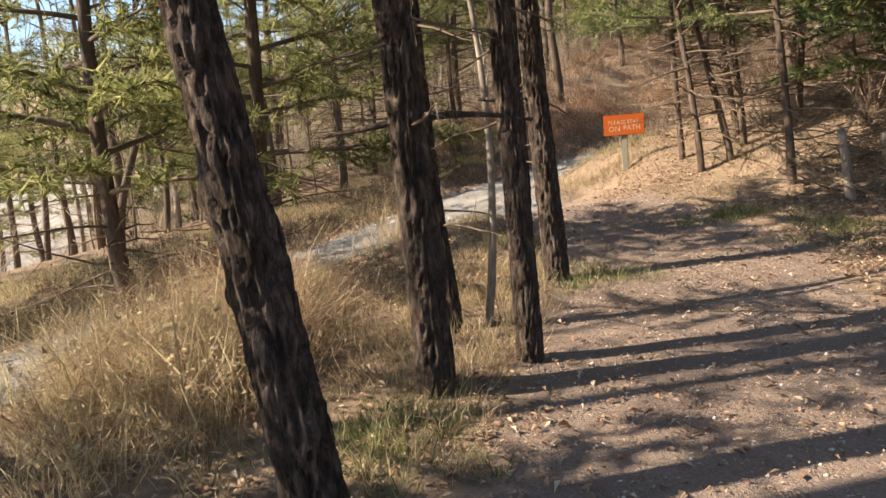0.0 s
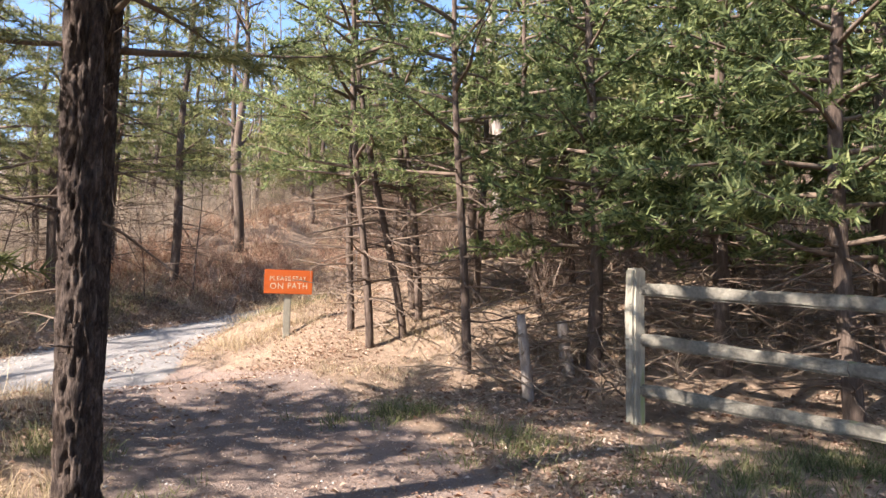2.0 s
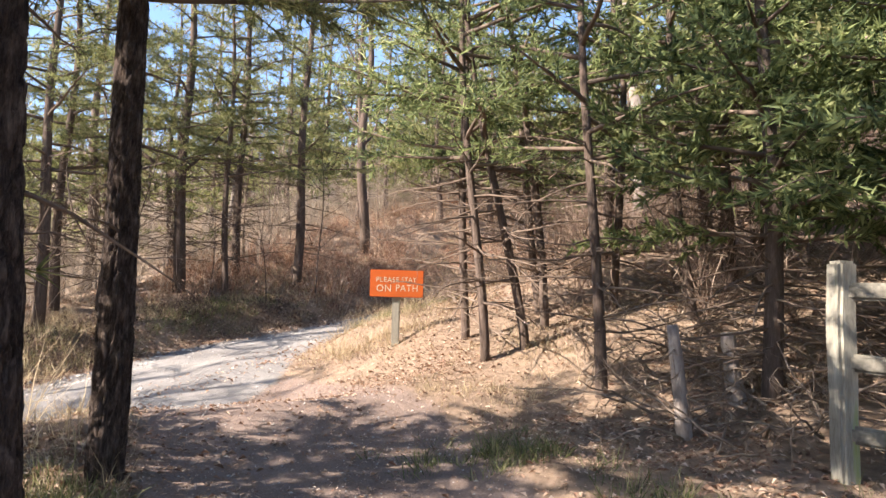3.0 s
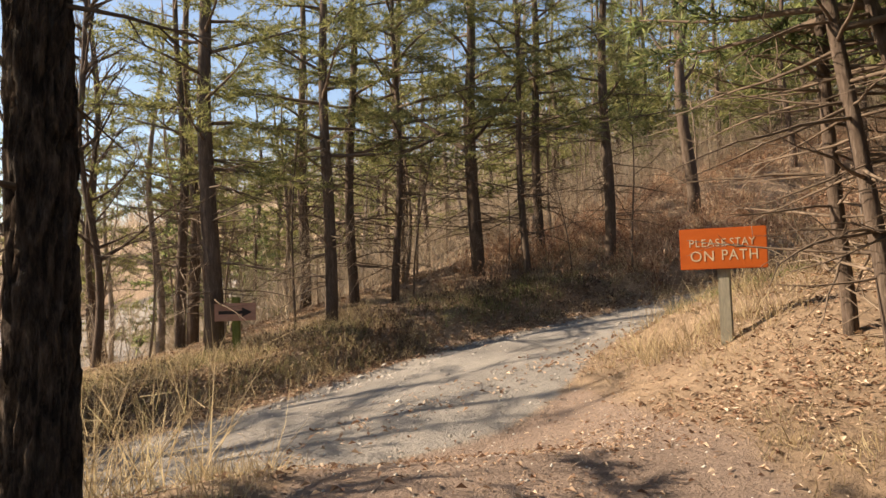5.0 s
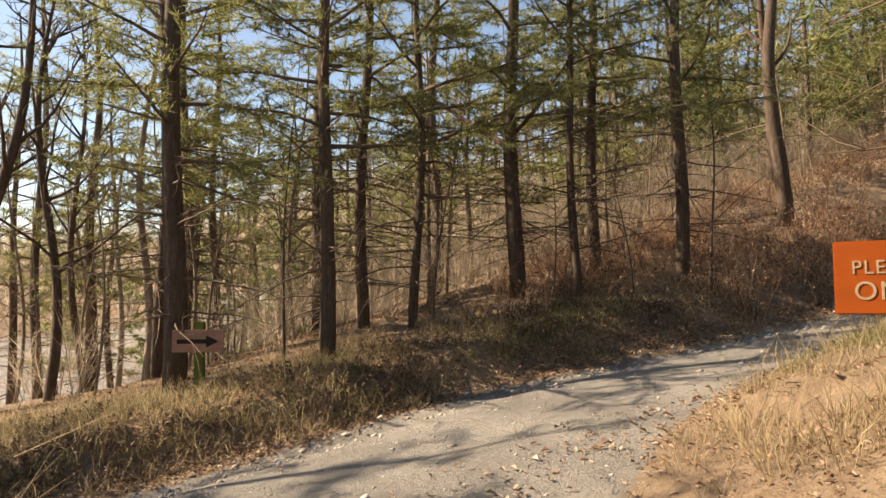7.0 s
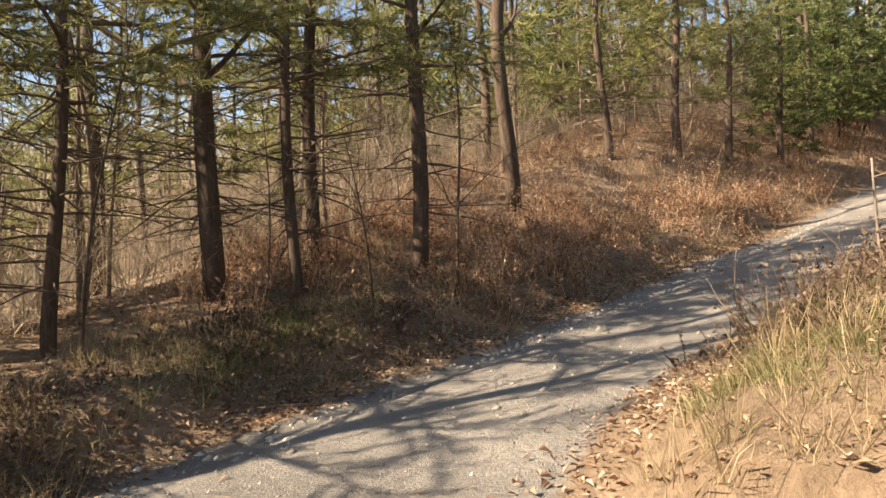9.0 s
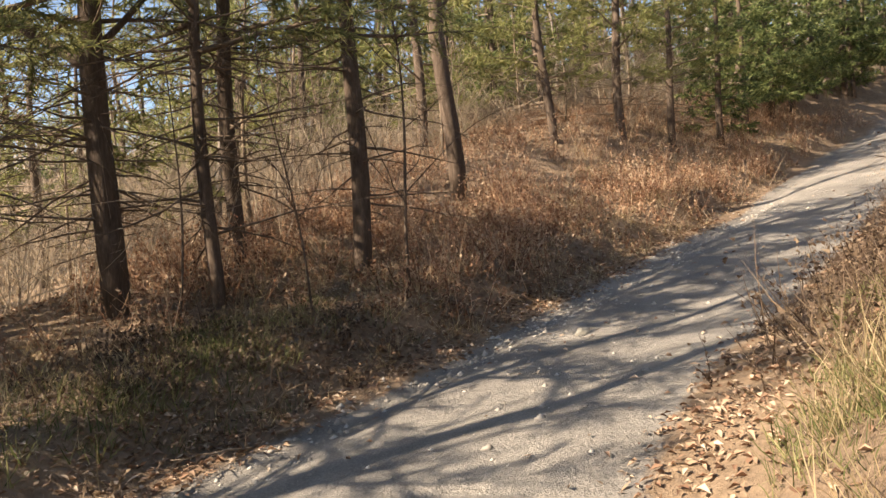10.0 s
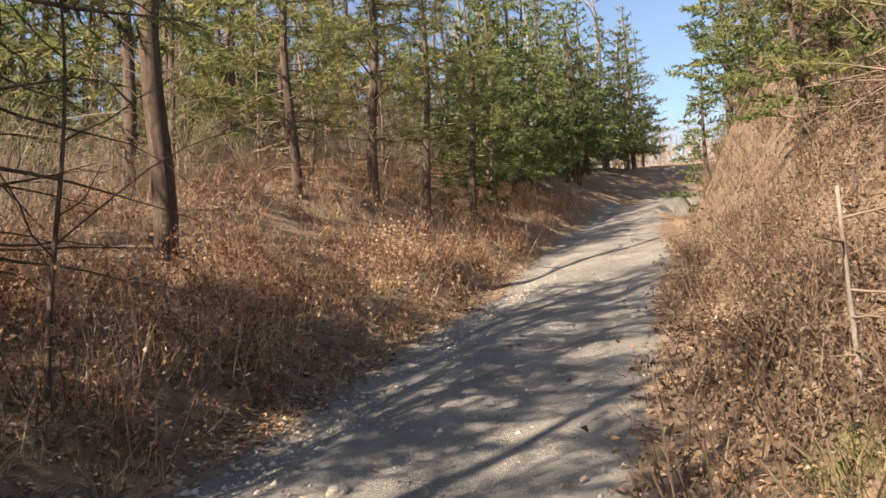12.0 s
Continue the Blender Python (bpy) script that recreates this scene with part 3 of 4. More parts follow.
# trees on the sunny side of the road, whose shadows cross the footpath
for x, y, h in ((-6.6, 1.2, 8), (-8.2, 3.4, 9), (-7.2, -1.4, 8), (-9.6, 5.6, 9), (-10.5, 0.5, 10), (-8.8, 8.2, 9), (-6.3, 4.4, 6)):
    stand(bare_tree("bare_tree", "bare grey-brown roadside tree in winter", h, 0.075, 0.6, 16), x, y)
for x, y, h in ((-7.8, 6.0, 8), (-9.2, 10.8, 9), (-11.5, 3.0, 9), (-8.6, -3.5, 8), (-4.6, -0.6, 8), (-4.7, 2.9, 7.5)):
    stand(conifer("pine_tree", PINE_LABEL, h, 0.09, (0, 0), 0.05, 2.5, 2.0, 22, 0.8, 0.18, 0.014, 6, dead=16, light=True), x, y)
for x, y, h, rad, lean in ((2.6, 20.7, 4.2, 0.022, (-0.05, 0.0)), (-2.95, 17.5, 4.5, 0.022, (0.06, 0)), (-1.2, 18.6, 4.0, 0.018, (0.12, 0)), (0.3, 19.6, 3.2, 0.013, (0.06, 0)), (1.5, 19.9, 3.0, 0.012, (-0.08, 0))):
    stand(bare_tree("sapling", "thin bare dark sapling with spreading twigs on the verge", h, rad, 0.8, 16, lean, BARK_FAR, 5), x, y)
stand(bare_tree("pale_tree", "pale whitish bare trunk beyond the road", 8, 0.09, 0.5, 10, (0.03, 0)), -7.2, 19.8)
for x, y, h in ((-6.4, 16.9, 7), (-9.6, 17.6, 9), (-8.4, 19.6, 8)):
    stand(bare_tree("bare_tree", "bare forked tree with fine twigs beyond the road", h, 0.075, 0.7, 22, (random.uniform(-0.1, 0.15), 0), BARK_FAR, 6), x, y)
for x, y, h in ((-10.4, 20.4, 10), (-7.6, 22.4, 10), (-13, 22, 10), (-5.6, 18.2, 9)):
    stand(conifer("pine_tree", PINE_LABEL, h, 0.1, (0, 0), 0.05, 2.6, 2.4, 30, 0.8, 0.18, 0.014, 7, dead=24, light=True), x, y)
# pines added on the sunny side so that they shade the lower road
for x, y, h in ((-7.6, 11.6, 8), (-9.2, 12.9, 9)):
    stand(conifer("pine_tree", PINE_LABEL, h, 0.1, (0, 0), 0.05, 1.8, 2.3, 34, 0.9, 0.18, 0.014, 7, dead=18, light=True), x, y)

# ---- the wood around, from a few grown trees ----
random.seed(21), np.random.seed(21)
PROTO = [conifer("pine_tree", PINE_LABEL, h, rad, (0, 0), 0.08, b, rc, 36, 0.8, 0.2, 0.025, 4, dead=34, light=True) for h, rad, b, rc in ((10, 0.12, 2.2, 2.7), (8.5, 0.1, 1.6, 2.4), (11, 0.14, 2.6, 2.9))]
PROTO += [conifer("cedar_tree", "bushy green cedar with dense foliage", h, 0.1, (0, 0), 0.05, 0.6, rc, 56, 1.0, 0.17, 0.042, 5, light=True, dead=4, mat=CEDAR) for h, rc in ((6, 1.5), (8, 1.8))]
PROTO += [bare_tree("bare_tree", "bare grey-brown deciduous tree in winter", h, rad, 0.6, 14) for h, rad in ((9, 0.1), (7, 0.06), (11, 0.14))]


def clear(x, y):
    """True where trees may stand: off the road, the footpath and the walker's surroundings."""
    r, _, s = nearest(ROAD_LINE, x, y)
    q, _, _ = nearest(TRAIL_LINE, x, y)
    up = s - S_FORK
    if abs(r[0]) < 3.2 or abs(q[0]) < 3.4:
        return False
    return not (-4.5 < x < 6.5 and -6 < y < 21) and not (1.5 < x < 8.5 and 21 < y < 26.5) and not (x < -4.5 and y < 7)


placed = [(x, y) for x, y, _, _ in named]
tries = 0
while len(placed) < 120 and tries < 6000:
    tries += 1
    if random.random() < 0.6:
        x, y = random.uniform(-26, 32), random.uniform(-14, 44)
    else:
        x, y = random.uniform(-50, 60), random.uniform(10, 70)
    if not clear(x, y) or min((x - a) ** 2 + (y - b) ** 2 for a, b in placed) < 2.2:
        continue
    r, _, s = nearest(ROAD_LINE, x, y)
    if x < -1.5 and 13 < y < 21:      # a thin spot towards the sun
        continue
    if 24 < r[0] < 64 and s[0] - S_FORK < 6:      # the open gravel flat stays open
        continue
    if random.random() < ((0.75 if y < 10 else 0.45 if y < 15 else 0.7 if y < 27 else 0.2) if x < -4 + 0.12 * y else 0.0):      # thin on the sunny side
        continue
    placed.append((x, y))
    up = s[0] - S_FORK
    east = r[0] < 0
    pick = random.random()
    k = random.randint(3, 4) if (pick < 0.3 or (up > 14 and pick < 0.75)) else (random.randint(0, 2) if pick < 0.72 else random.randint(5, 7))
    copy_thing(PROTO[k], Matrix.Translation((x, y, ground(x, y) - 0.1)) @ Matrix.Rotation(random.uniform(0, 6.28), 4, "Z") @ Matrix.Diagonal((*[random.uniform(0.8, 1.15)] * 3, 1)))
for k, p in enumerate(PROTO):
    stand(p, -14 + 2.1 * k, -15 - k % 3)

# the deeper wood, grown more simply
FAR = [conifer("pine_tree", "olive pine in the wood behind", h, 0.1, (0, 0), 0.08, b, rc, 30, 0.5, 0.28, 0.042, 3, dead=20, light=True) for h, b, rc in ((10, 1.4, 2.4), (8, 0.9, 2.0), (11, 2.0, 2.6))]
FAR += [bare_tree("bare_tree", "slender bare grey tree in the wood behind", h, rad, 0.5, 7, twigs=2) for h, rad in ((8, 0.06), (10, 0.09))]
count = 0
while count < 270:
    x, y = random.uniform(-34, 46), random.uniform(2, 60)
    r, _, s = nearest(ROAD_LINE, x, y)
    up = s[0] - S_FORK
    if r[0] > 0:
        ok = (7 < r[0] < 30 and up > 3) or (14 < r[0] < 24 and up > -3)
    else:
        ok = r[0] < -5 and x * 0.8 + y * 0.5 > 11.5 and (x < 30 or y > 20)
    if not ok or min((x - a) ** 2 + (y - b) ** 2 for a, b in placed) < 1.3 or (1.5 < x < 8.5 and 21 < y < 25.5):
        continue
    if r[0] > 0 and ((x < -1.5 and y < 21) or (x < 7 and y < 32 and random.random() < 0.6)):
        continue
    placed.append((x, y))
    count += 1
    c = random.uniform(0.75, 1.15)
    copy_thing(FAR[random.choice((0, 0, 1, 1, 2, 3, 4))], Matrix.Translation((x, y, ground(x, y) - 0.1)) @ Matrix.Rotation(random.uniform(0, 6.28), 4, "Z") @ Matrix.Diagonal((c, c, c, 1)))
for k, p in enumerate(FAR):
    stand(p, -16 + 2.4 * k, -18 - k % 2)
for x, y, k, c in ((12.6, 29.6, 3, 0.95), (14.9, 31.7, 4, 0.95), (17.4, 33.8, 4, 1.1), (16.2, 33.6, 3, 1.2), (20.0, 36.0, 4, 1.15), (18.8, 36.0, 4, 1.2), (23.2, 38.6, 4, 1.1), (25.6, 39.6, 3, 1.45), (28.4, 41.4, 4, 1.2), (31.2, 42.6, 4, 1.1), (33.6, 43.4, 3, 1.4), (30, 44.6, 4, 1.3), (36, 45, 4, 1.2), (26.5, 42.4, 4, 1.3), (10.6, 28.6, 1, 0.9), (9.0, 28.0, 0, 0.9),
                   (7.0, 27.2, 1, 0.9), (12.9, 20.6, 1, 0.85), (15.6, 22.6, 0, 0.9), (19.6, 26.2, 4, 0.9), (10.2, 17.2, 1, 0.8), (9.3, 18.4, 1, 0.6), (12.4, 20.9, 4, 0.6), (17.4, 23.4, 1, 0.8), (23.4, 29.6, 4, 1.1), (28.5, 34.2, 3, 1.3)):
    copy_thing(PROTO[k], Matrix.Translation((x, y, ground(x, y) - 0.1)) @ Matrix.Rotation(x, 4, "Z") @ Matrix.Diagonal((c, c, c, 1)))

# thin bare saplings between the trunks
SAPS = [bare_tree("sapling", "thin bare tan sapling in the thicket", h, rad, 0.7, 14, (random.uniform(-0.06, 0.06), 0), TWIG, 4) for h, rad in ((3.2, 0.018), (4.4, 0.026), (5.6, 0.034))]
count = 0
while count < 80:
    x, y = random.uniform(-16, 20), random.uniform(13, 40)
    r, _, s = nearest(ROAD_LINE, x, y)
    up = s[0] - S_FORK
    if not ((3.6 if up < 2 else 5.0) < r[0] < 15 and up > -4) or random.random() > 1.3 - 0.06 * r[0]:
        continue
    count += 1
    c = random.uniform(0.75, 1.2)
    copy_thing(SAPS[count % 3], Matrix.Translation((x, y, ground(x, y) - 0.05)) @ Matrix.Rotation(random.uniform(0, 6.28), 4, "Z") @ Matrix.Diagonal((c, c, c, 1)))
for k, (x, y) in enumerate(((6.4, 13.2), (7.6, 12.6), (6.9, 14.6))):
    stand(SAPS[k], x, y)

# ---- sign, fence, boulder ----
def box(soup, lo, hi):
    c = np.array([[x, y, z] for x in (lo[0], hi[0]) for y in (lo[1], hi[1]) for z in (lo[2], hi[2])])
    q = [(0, 1, 3, 2), (4, 6, 7, 5), (0, 4, 5, 1), (2, 3, 7, 6), (0, 2, 6, 4), (1, 5, 7, 3)]
    soup.add(c, [t for a, b, d, e in q for t in ((a, b, d), (a, d, e))])


def bevelled(name, lo, hi, mat, parent, bev=0.006, label="", wobble=0.0):
    """A board or post with softened, slightly uneven edges."""
    bm = bmesh.new()
    bmesh.ops.create_cube(bm, size=1)
    for v in bm.verts:
        for k in range(3):
            v.co[k] = (lo[k] + hi[k]) / 2 + v.co[k] * (hi[k] - lo[k])
    if wobble:
        axis_k = max(range(3), key=lambda k: hi[k] - lo[k])
        es = [e for e in bm.edges if abs(e.verts[0].co[axis_k] - e.verts[1].co[axis_k]) > 0.5 * (hi[axis_k] - lo[axis_k])]
        bmesh.ops.subdivide_edges(bm, edges=es, cuts=9)
        for v in bm.verts:
            f = noise.noise_vector(v.co * 3.1)
            for k in range(3):
                if k != axis_k:
                    v.co[k] += f[k] * wobble
    bmesh.ops.bevel(bm, geom=bm.edges[:] + bm.verts[:], offset=bev, segments=2, affect="EDGES")
    me = bpy.data.meshes.new(name)
    bm.to_mesh(me)
    bm.free()
    me.materials.append(mat)
    ob = new(name, me)
    ob.parent = parent
    if label:
        ob["label"] = label
    return ob


def lettering(name, text, size, place, mat, parent):
    cu = bpy.data.curves.new(name, "FONT")
    cu.body, cu.size, cu.align_x, cu.align_y, cu.extrude = text, size, "CENTER", "CENTER", 0.0015
    cu.space_character = 1.12
    tmp = new(name, cu)
    me = bpy.data.meshes.new_from_object(tmp.evaluated_get(bpy.context.evaluated_depsgraph_get()))
    bpy.data.objects.remove(tmp)
    me.name = name
    me.materials.clear()
    me.materials.append(mat)
    ob = new(name, me)
    ob.parent = parent
    ob.location, ob.rotation_euler = place, (radians(90), 0, 0)
    return ob


def build_sign(x, y, turn):
    root = tagged(new("trail_sign"), "orange wooden sign reading please stay on path on a post", "sign")
    bevelled("post", (-0.05, 0.0, -0.3), (0.05, 0.1, 0.88), POST, root, 0.012, wobble=0.008)
    board = bevelled("board", (-0.335, -0.035, 0.61), (0.335, -0.003, 0.95), SIGN, root, 0.006, "orange painted wooden board")
    for word, size, wide, x0, z0 in (("PLEASE", 0.09, 0.285, -0.117, 0.825), ("STAY", 0.09, 0.19, 0.15, 0.828), ("ON", 0.122, 0.18, -0.16, 0.715), ("PATH", 0.122, 0.27, 0.127, 0.722)):
        w = lettering("lettering", word, size, (x0, -0.0365, z0), LETTER, board)
        w.scale.x = wide / max(0.01, w.dimensions.x)
    root.location, root.rotation_euler = (x, y, ground(x, y)), (0, 0, radians(turn))


def build_arrow_sign(x, y, turn):
    root = tagged(new("arrow_sign"), "faded brown board with a black arrow on a mossy post", "sign")
    bevelled("post", (-0.055, 0, -0.3), (0.055, 0.1, 0.95), MOSSY, root, 0.012, "mossy green wooden post", 0.008)
    bevelled("board", (-0.3, -0.03, 0.6), (0.3, -0.003, 0.86), ARROW_BOARD, root, 0.005)
    bm = bmesh.new()
    shape = [(-0.24, 0.7), (0.1, 0.7), (0.1, 0.655), (0.25, 0.725), (0.1, 0.795), (0.1, 0.75), (-0.24, 0.75)]
    f = bm.faces.new([bm.verts.new((a, -0.034, b)) for a, b in shape])
    bmesh.ops.extrude_face_region(bm, geom=[f])
    for v in list(bm.verts)[len(shape):]:
        v.co.y = -0.029
    me = bpy.data.meshes.new("arrow")
    bm.to_mesh(me)
    bm.free()
    me.materials.append(BLACK_PAINT)
    ob = new("arrow", me)
    ob.parent = root
    ob["label"] = "painted black arrow"
    root.location, root.rotation_euler = (x, y, ground(x, y) - 0.12), (0, 0, radians(turn))


build_sign(3.18, 12.7, -9)
build_arrow_sign(-3.2, 16.02, 18)


def rocky(name, label, size, seed, mat, flat=0.6):
    """A rounded, worn stone."""
    bm = bmesh.new()
    bmesh.ops.create_icosphere(bm, subdivisions=4, radius=1.0)
    for v in bm.verts:
        d = v.co.normalized()
        k = 1 + 0.2 * noise.noise(d * 1.3 + Vector((seed, 0, 0))) + 0.07 * noise.noise(d * 3.5 + Vector((0, seed, 0))) + 0.02 * noise.noise(d * 11)
        v.co = Vector((d.x * size[0], d.y * size[1], max(d.z, -flat) * size[2])) * k
    me = bpy.data.meshes.new(name)
    bm.to_mesh(me)
    bm.free()
    me.shade_smooth()
    me.materials.append(mat)
    return tagged(new(name, me), label, "rock")


stand(rocky("boulder", "large pale rounded limestone boulder beside the footpath", (0.54, 0.42, 0.37), 3.0, ROCK), 4.02, 4.36, 0.5, 0.06)
cobble = rocky("stone", "small grey stone lying on the boulder", (0.12, 0.09, 0.07), 8.0, ROCK)
cobble.location = (4.12, 4.3, ground(4.02, 4.36) + 0.32)
stand(rocky("road_stone", "fist-sized pale stone lying on the road", (0.07, 0.05, 0.05), 5.0, ROCK), 3.86, 18.93, 0, -0.01)


def build_fence():
    root = tagged(new("rail_fence"), "weathered mossy three-rail wooden fence with a broken rail", "fence")
    spots = [(5.02, 7.42), (6.05, 5.4), (7.05, 3.4), (8.05, 1.3)]
    for x, y in spots:
        p = bevelled("post", (-0.065, -0.065, -0.3), (0.065, 0.065, 1.3), POST, root, 0.02, wobble=0.012)
        p.location = (x, y, ground(x, y))
    for (x0, y0), (x1, y1) in zip(spots, spots[1:]):
        n = math.hypot(x1 - x0, y1 - y0)
        for h, d in ((1.12, 0.02), (0.7, -0.05), (0.28, -0.04)):
            z0, z1 = ground(x0, y0) + h, ground(x1, y1) + h + d
            r = bevelled("rail", (-0.032, 0, -0.054), (0.032, n + 0.1, 0.054), RAIL, root, 0.018, wobble=0.014)
            r.location = (x0, y0, z0)
            r.rotation_euler = (math.atan2(z1 - z0, n), 0, math.atan2(y1 - y0, x1 - x0) - math.pi / 2)


build_fence()


def build_stump(x, y, h, r, lean):
    root = tagged(new("dead_stump"), "broken-off pale dead trunk on the woodland floor", "stump")
    s = Soup()
    line = trunk_line(h, lean, 0.02, 9)
    s.tube(line, np.linspace(r * 1.25, r * 0.75, 9), 12, 0.1)
    s.make("trunk", BARK_GREY, root, smooth=True)
    w = Soup()
    dead_branches(w, line, 0.2, h, 7, 0.5)
    tagged(w.make("branch_tangle", TWIG, root), kind="stuff")
    stand(root, x, y)


random.seed(31), np.random.seed(31)
build_stump(4.6, 8.44, 0.85, 0.055, (-0.1, 0.0))
build_stump(5.35, 8.9, 0.6, 0.07, (-0.05, 0.1))
build_stump(5.5, 16.92, 1.0, 0.012, (0.0, 0.0))


def brushwood(name, label, spots, mat, reach=1.0, up=0.5):
    """Loose dead branches lying and arching over the ground."""
    w = Soup()
    for x, y in spots:
        a = random.uniform(0, 6.283)
        p = wander((x, y, ground(x, y) + random.uniform(0, 0.25)), (math.cos(a), math.sin(a), random.uniform(0.0, up)), reach * random.uniform(0.5, 1.3), 7, 0.16, -0.03)
        w.tube(p, np.linspace(0.0105, 0.0025, 8), 5)
        for _ in range(5):
            i = random.randint(1, 6)
            t = wander(p[i], p[i + 1] - p[i] + np.random.normal(0, 0.09, 3), reach * random.uniform(0.2, 0.5), 4, 0.22)
            w.tube(t, np.linspace(0.006, 0.0015, 5), 3, cap=False)
    return tagged(w.make(name, mat), label, "branch", kind="stuff")


brushwood("brushwood", "tangle of dead grey branches behind the fence", [(random.uniform(4.4, 8), random.uniform(7.6, 10.2)) for _ in range(200)], TWIG, 0.85, 0.9)
brushwood("fallen_branches", "fallen dead branches on the leafy mound", [(random.uniform(4, 7.5), random.uniform(10.5, 14.5)) for _ in range(40)], TWIG, 1.3, 0.3)
brushwood("verge_twigs", "pale dead twigs on the road verge", [(1.0, 17.95), (1.15, 18.05), (0.95, 18.1), (-0.6, 17.2)], TWIG, 0.7, 0.4)

# ---- undergrowth and ground cover ----
random.seed(41), np.random.seed(41)
RNG = np.random.default_rng(7)


def scatter(box_, count, keep):
    """Random spots in a box, kept with the chance that keep gives."""
    x, y = RNG.uniform(box_[0], box_[1], count), RNG.uniform(box_[2], box_[3], count)
    z, road, path, r, up = lay(x, y)
    q = nearest(TRAIL_LINE, x, y)[0]
    k = RNG.random(count) < keep(x, y, r, up, q, road, path)
    return x[k], y[k], z[k]


def lump(x, y, f, seed, lo=0.0, hi=0.5):
    return ss(lo, hi, wave(x, y, f, seed))


def tufts(name, label, category, mat, spots, per, height, width, spread, lean, bend=0.35):
    """Clumps of blades, all one cover."""
    x, y, z = spots
    n = len(x)
    if n == 0:
        return
    size = RNG.uniform(0.55, 1.25, n)
    a, d = RNG.uniform(0, 6.283, (n, per)), RNG.random((n, per)) ** 0.7 * spread
    P = np.stack([x[:, None] + np.cos(a) * d, y[:, None] + np.sin(a) * d, np.repeat(z[:, None], per, 1) - 0.03], -1).reshape(-1, 3)
    D = np.stack([np.cos(a) * lean * RNG.random((n, per)), np.sin(a) * lean * RNG.random((n, per)), np.ones((n, per))], -1).reshape(-1, 3) + RNG.normal(0, lean * 0.35, (n * per, 3))
    L = (size[:, None] * RNG.uniform(0.5, 1.15, (n, per))).ravel() * height
    s = Soup()
    s.blades(P, D, L, width * RNG.uniform(0.6, 1.4, n * per), bend)
    tagged(s.make(name, mat), label, category, kind="stuff")


def shrubs(name, label, mat, spots, stems, height, twig, width, splay=0.42):
    """Leafless bushes: stems that fork into fine twigs."""
    x, y, z = spots
    n = len(x)
    size = np.repeat(RNG.uniform(0.5, 1.2, n), stems)
    N = n * stems
    P = np.stack([np.repeat(x, stems) + RNG.normal(0, 0.12, N), np.repeat(y, stems) + RNG.normal(0, 0.12, N), np.repeat(z, stems) - 0.05], 1)
    D = np.stack([RNG.normal(0, splay, N), RNG.normal(0, splay, N), np.ones(N)], 1)
    D /= np.linalg.norm(D, axis=1)[:, None]
    L = size * height * RNG.uniform(0.5, 1.1, N)
    s = Soup()
    s.blades(P, D, L, width, 0.15)
    for k in range(twig):
        u = RNG.uniform(0.2, 0.9, N)[:, None]
        d = D + RNG.normal(0, 0.13 + splay, (N, 3))
        s.blades(P + D * L[:, None] * u * 0.97, d, L * RNG.uniform(0.2, 0.5, N), width * 0.55, 0.2, mid=False)
    tagged(s.make(name, mat), label, "shrub", kind="stuff")


def weeds(name, label, mat, spots, per, height, spread, leaves, leaf):
    """Dead stalks with curled leaf scraps on them."""
    x, y, z = spots
    n = len(x) * per
    if n == 0:
        return
    size = np.repeat(RNG.uniform(0.5, 1.25, len(x)) * (0.55 + 0.75 * lump(x, y, 2.4, 9, -0.4, 0.6)), per)
    P = np.stack([np.repeat(x, per) + RNG.normal(0, spread, n), np.repeat(y, per) + RNG.normal(0, spread, n), np.repeat(z, per) - 0.04], 1)
    D = np.stack([RNG.normal(0, 0.45, n), RNG.normal(0, 0.45, n), np.ones(n)], 1)
    D /= np.linalg.norm(D, axis=1)[:, None]
    L = size * height * RNG.uniform(0.4, 1.15, n)
    s = Soup()
    s.blades(P, D, L, 0.009, 0.2)
    for k in range(leaves):
        u = RNG.uniform(0.1, 0.97, n)[:, None]
        w = leaf * RNG.uniform(0.5, 1.5, n)
        s.blades(P + D * L[:, None] * u, RNG.normal(0, 1, (n, 3)) + np.array([0, 0, -0.2]), w, w * 0.65, 0.4, mid=False)
    tagged(s.make(name, mat), label, "weeds", kind="stuff")


# bare thickets beyond the road and up the hill
shrubs("thicket", "leafless tan thicket beyond the road", STRAW_TWIG, scatter((-26, 30, 6, 50), 6200, lambda x, y, r, up, q, road, path: np.where(up > -1, 0.45, 0.16) * np.where(r < 7, 0.7, 1.0) * (r > 4.2) * (r < np.where(up > -1, 24, 9))), 11, 2.4, 9, 0.013)
shrubs("hill_thicket", "leafless brown thicket on the wooded hill", BROWN_TWIG, scatter((4, 34, 4, 34), 3000, lambda x, y, r, up, q, road, path: 0.45 * ((r < -4.5) & (x * 0.8 + y * 0.5 > 9.8))), 11, 1.8, 8, 0.012)
shrubs("bank_brambles", "leafless reddish brambles on the road bank", BROWN_TWIG, scatter((1, 26, 16, 40), 1500, lambda x, y, r, up, q, road, path: 0.75 * (r > 2.8) * (r < 8) * (up > 2)), 9, 1.0, 7, 0.007)
shrubs("right_brambles", "leafless brown brambles on the steep bank", BROWN_TWIG, scatter((3, 26, 13, 34), 1500, lambda x, y, r, up, q, road, path: 0.75 * (r < -2.2) * (r > -6) * (up > 2.5)), 9, 0.8, 8, 0.006)
shrubs("golden_shrub", "golden dry feathery bush between path and road", STRAW, scatter((-4.2, -0.7, 2.8, 7.6), 900, lambda x, y, r, up, q, road, path: 0.55 * (((x + 1.65) / 0.6) ** 2 + ((y - 4.9) / 1.4) ** 2 < 1)), 10, 0.72, 20, 0.0055, 0.7)
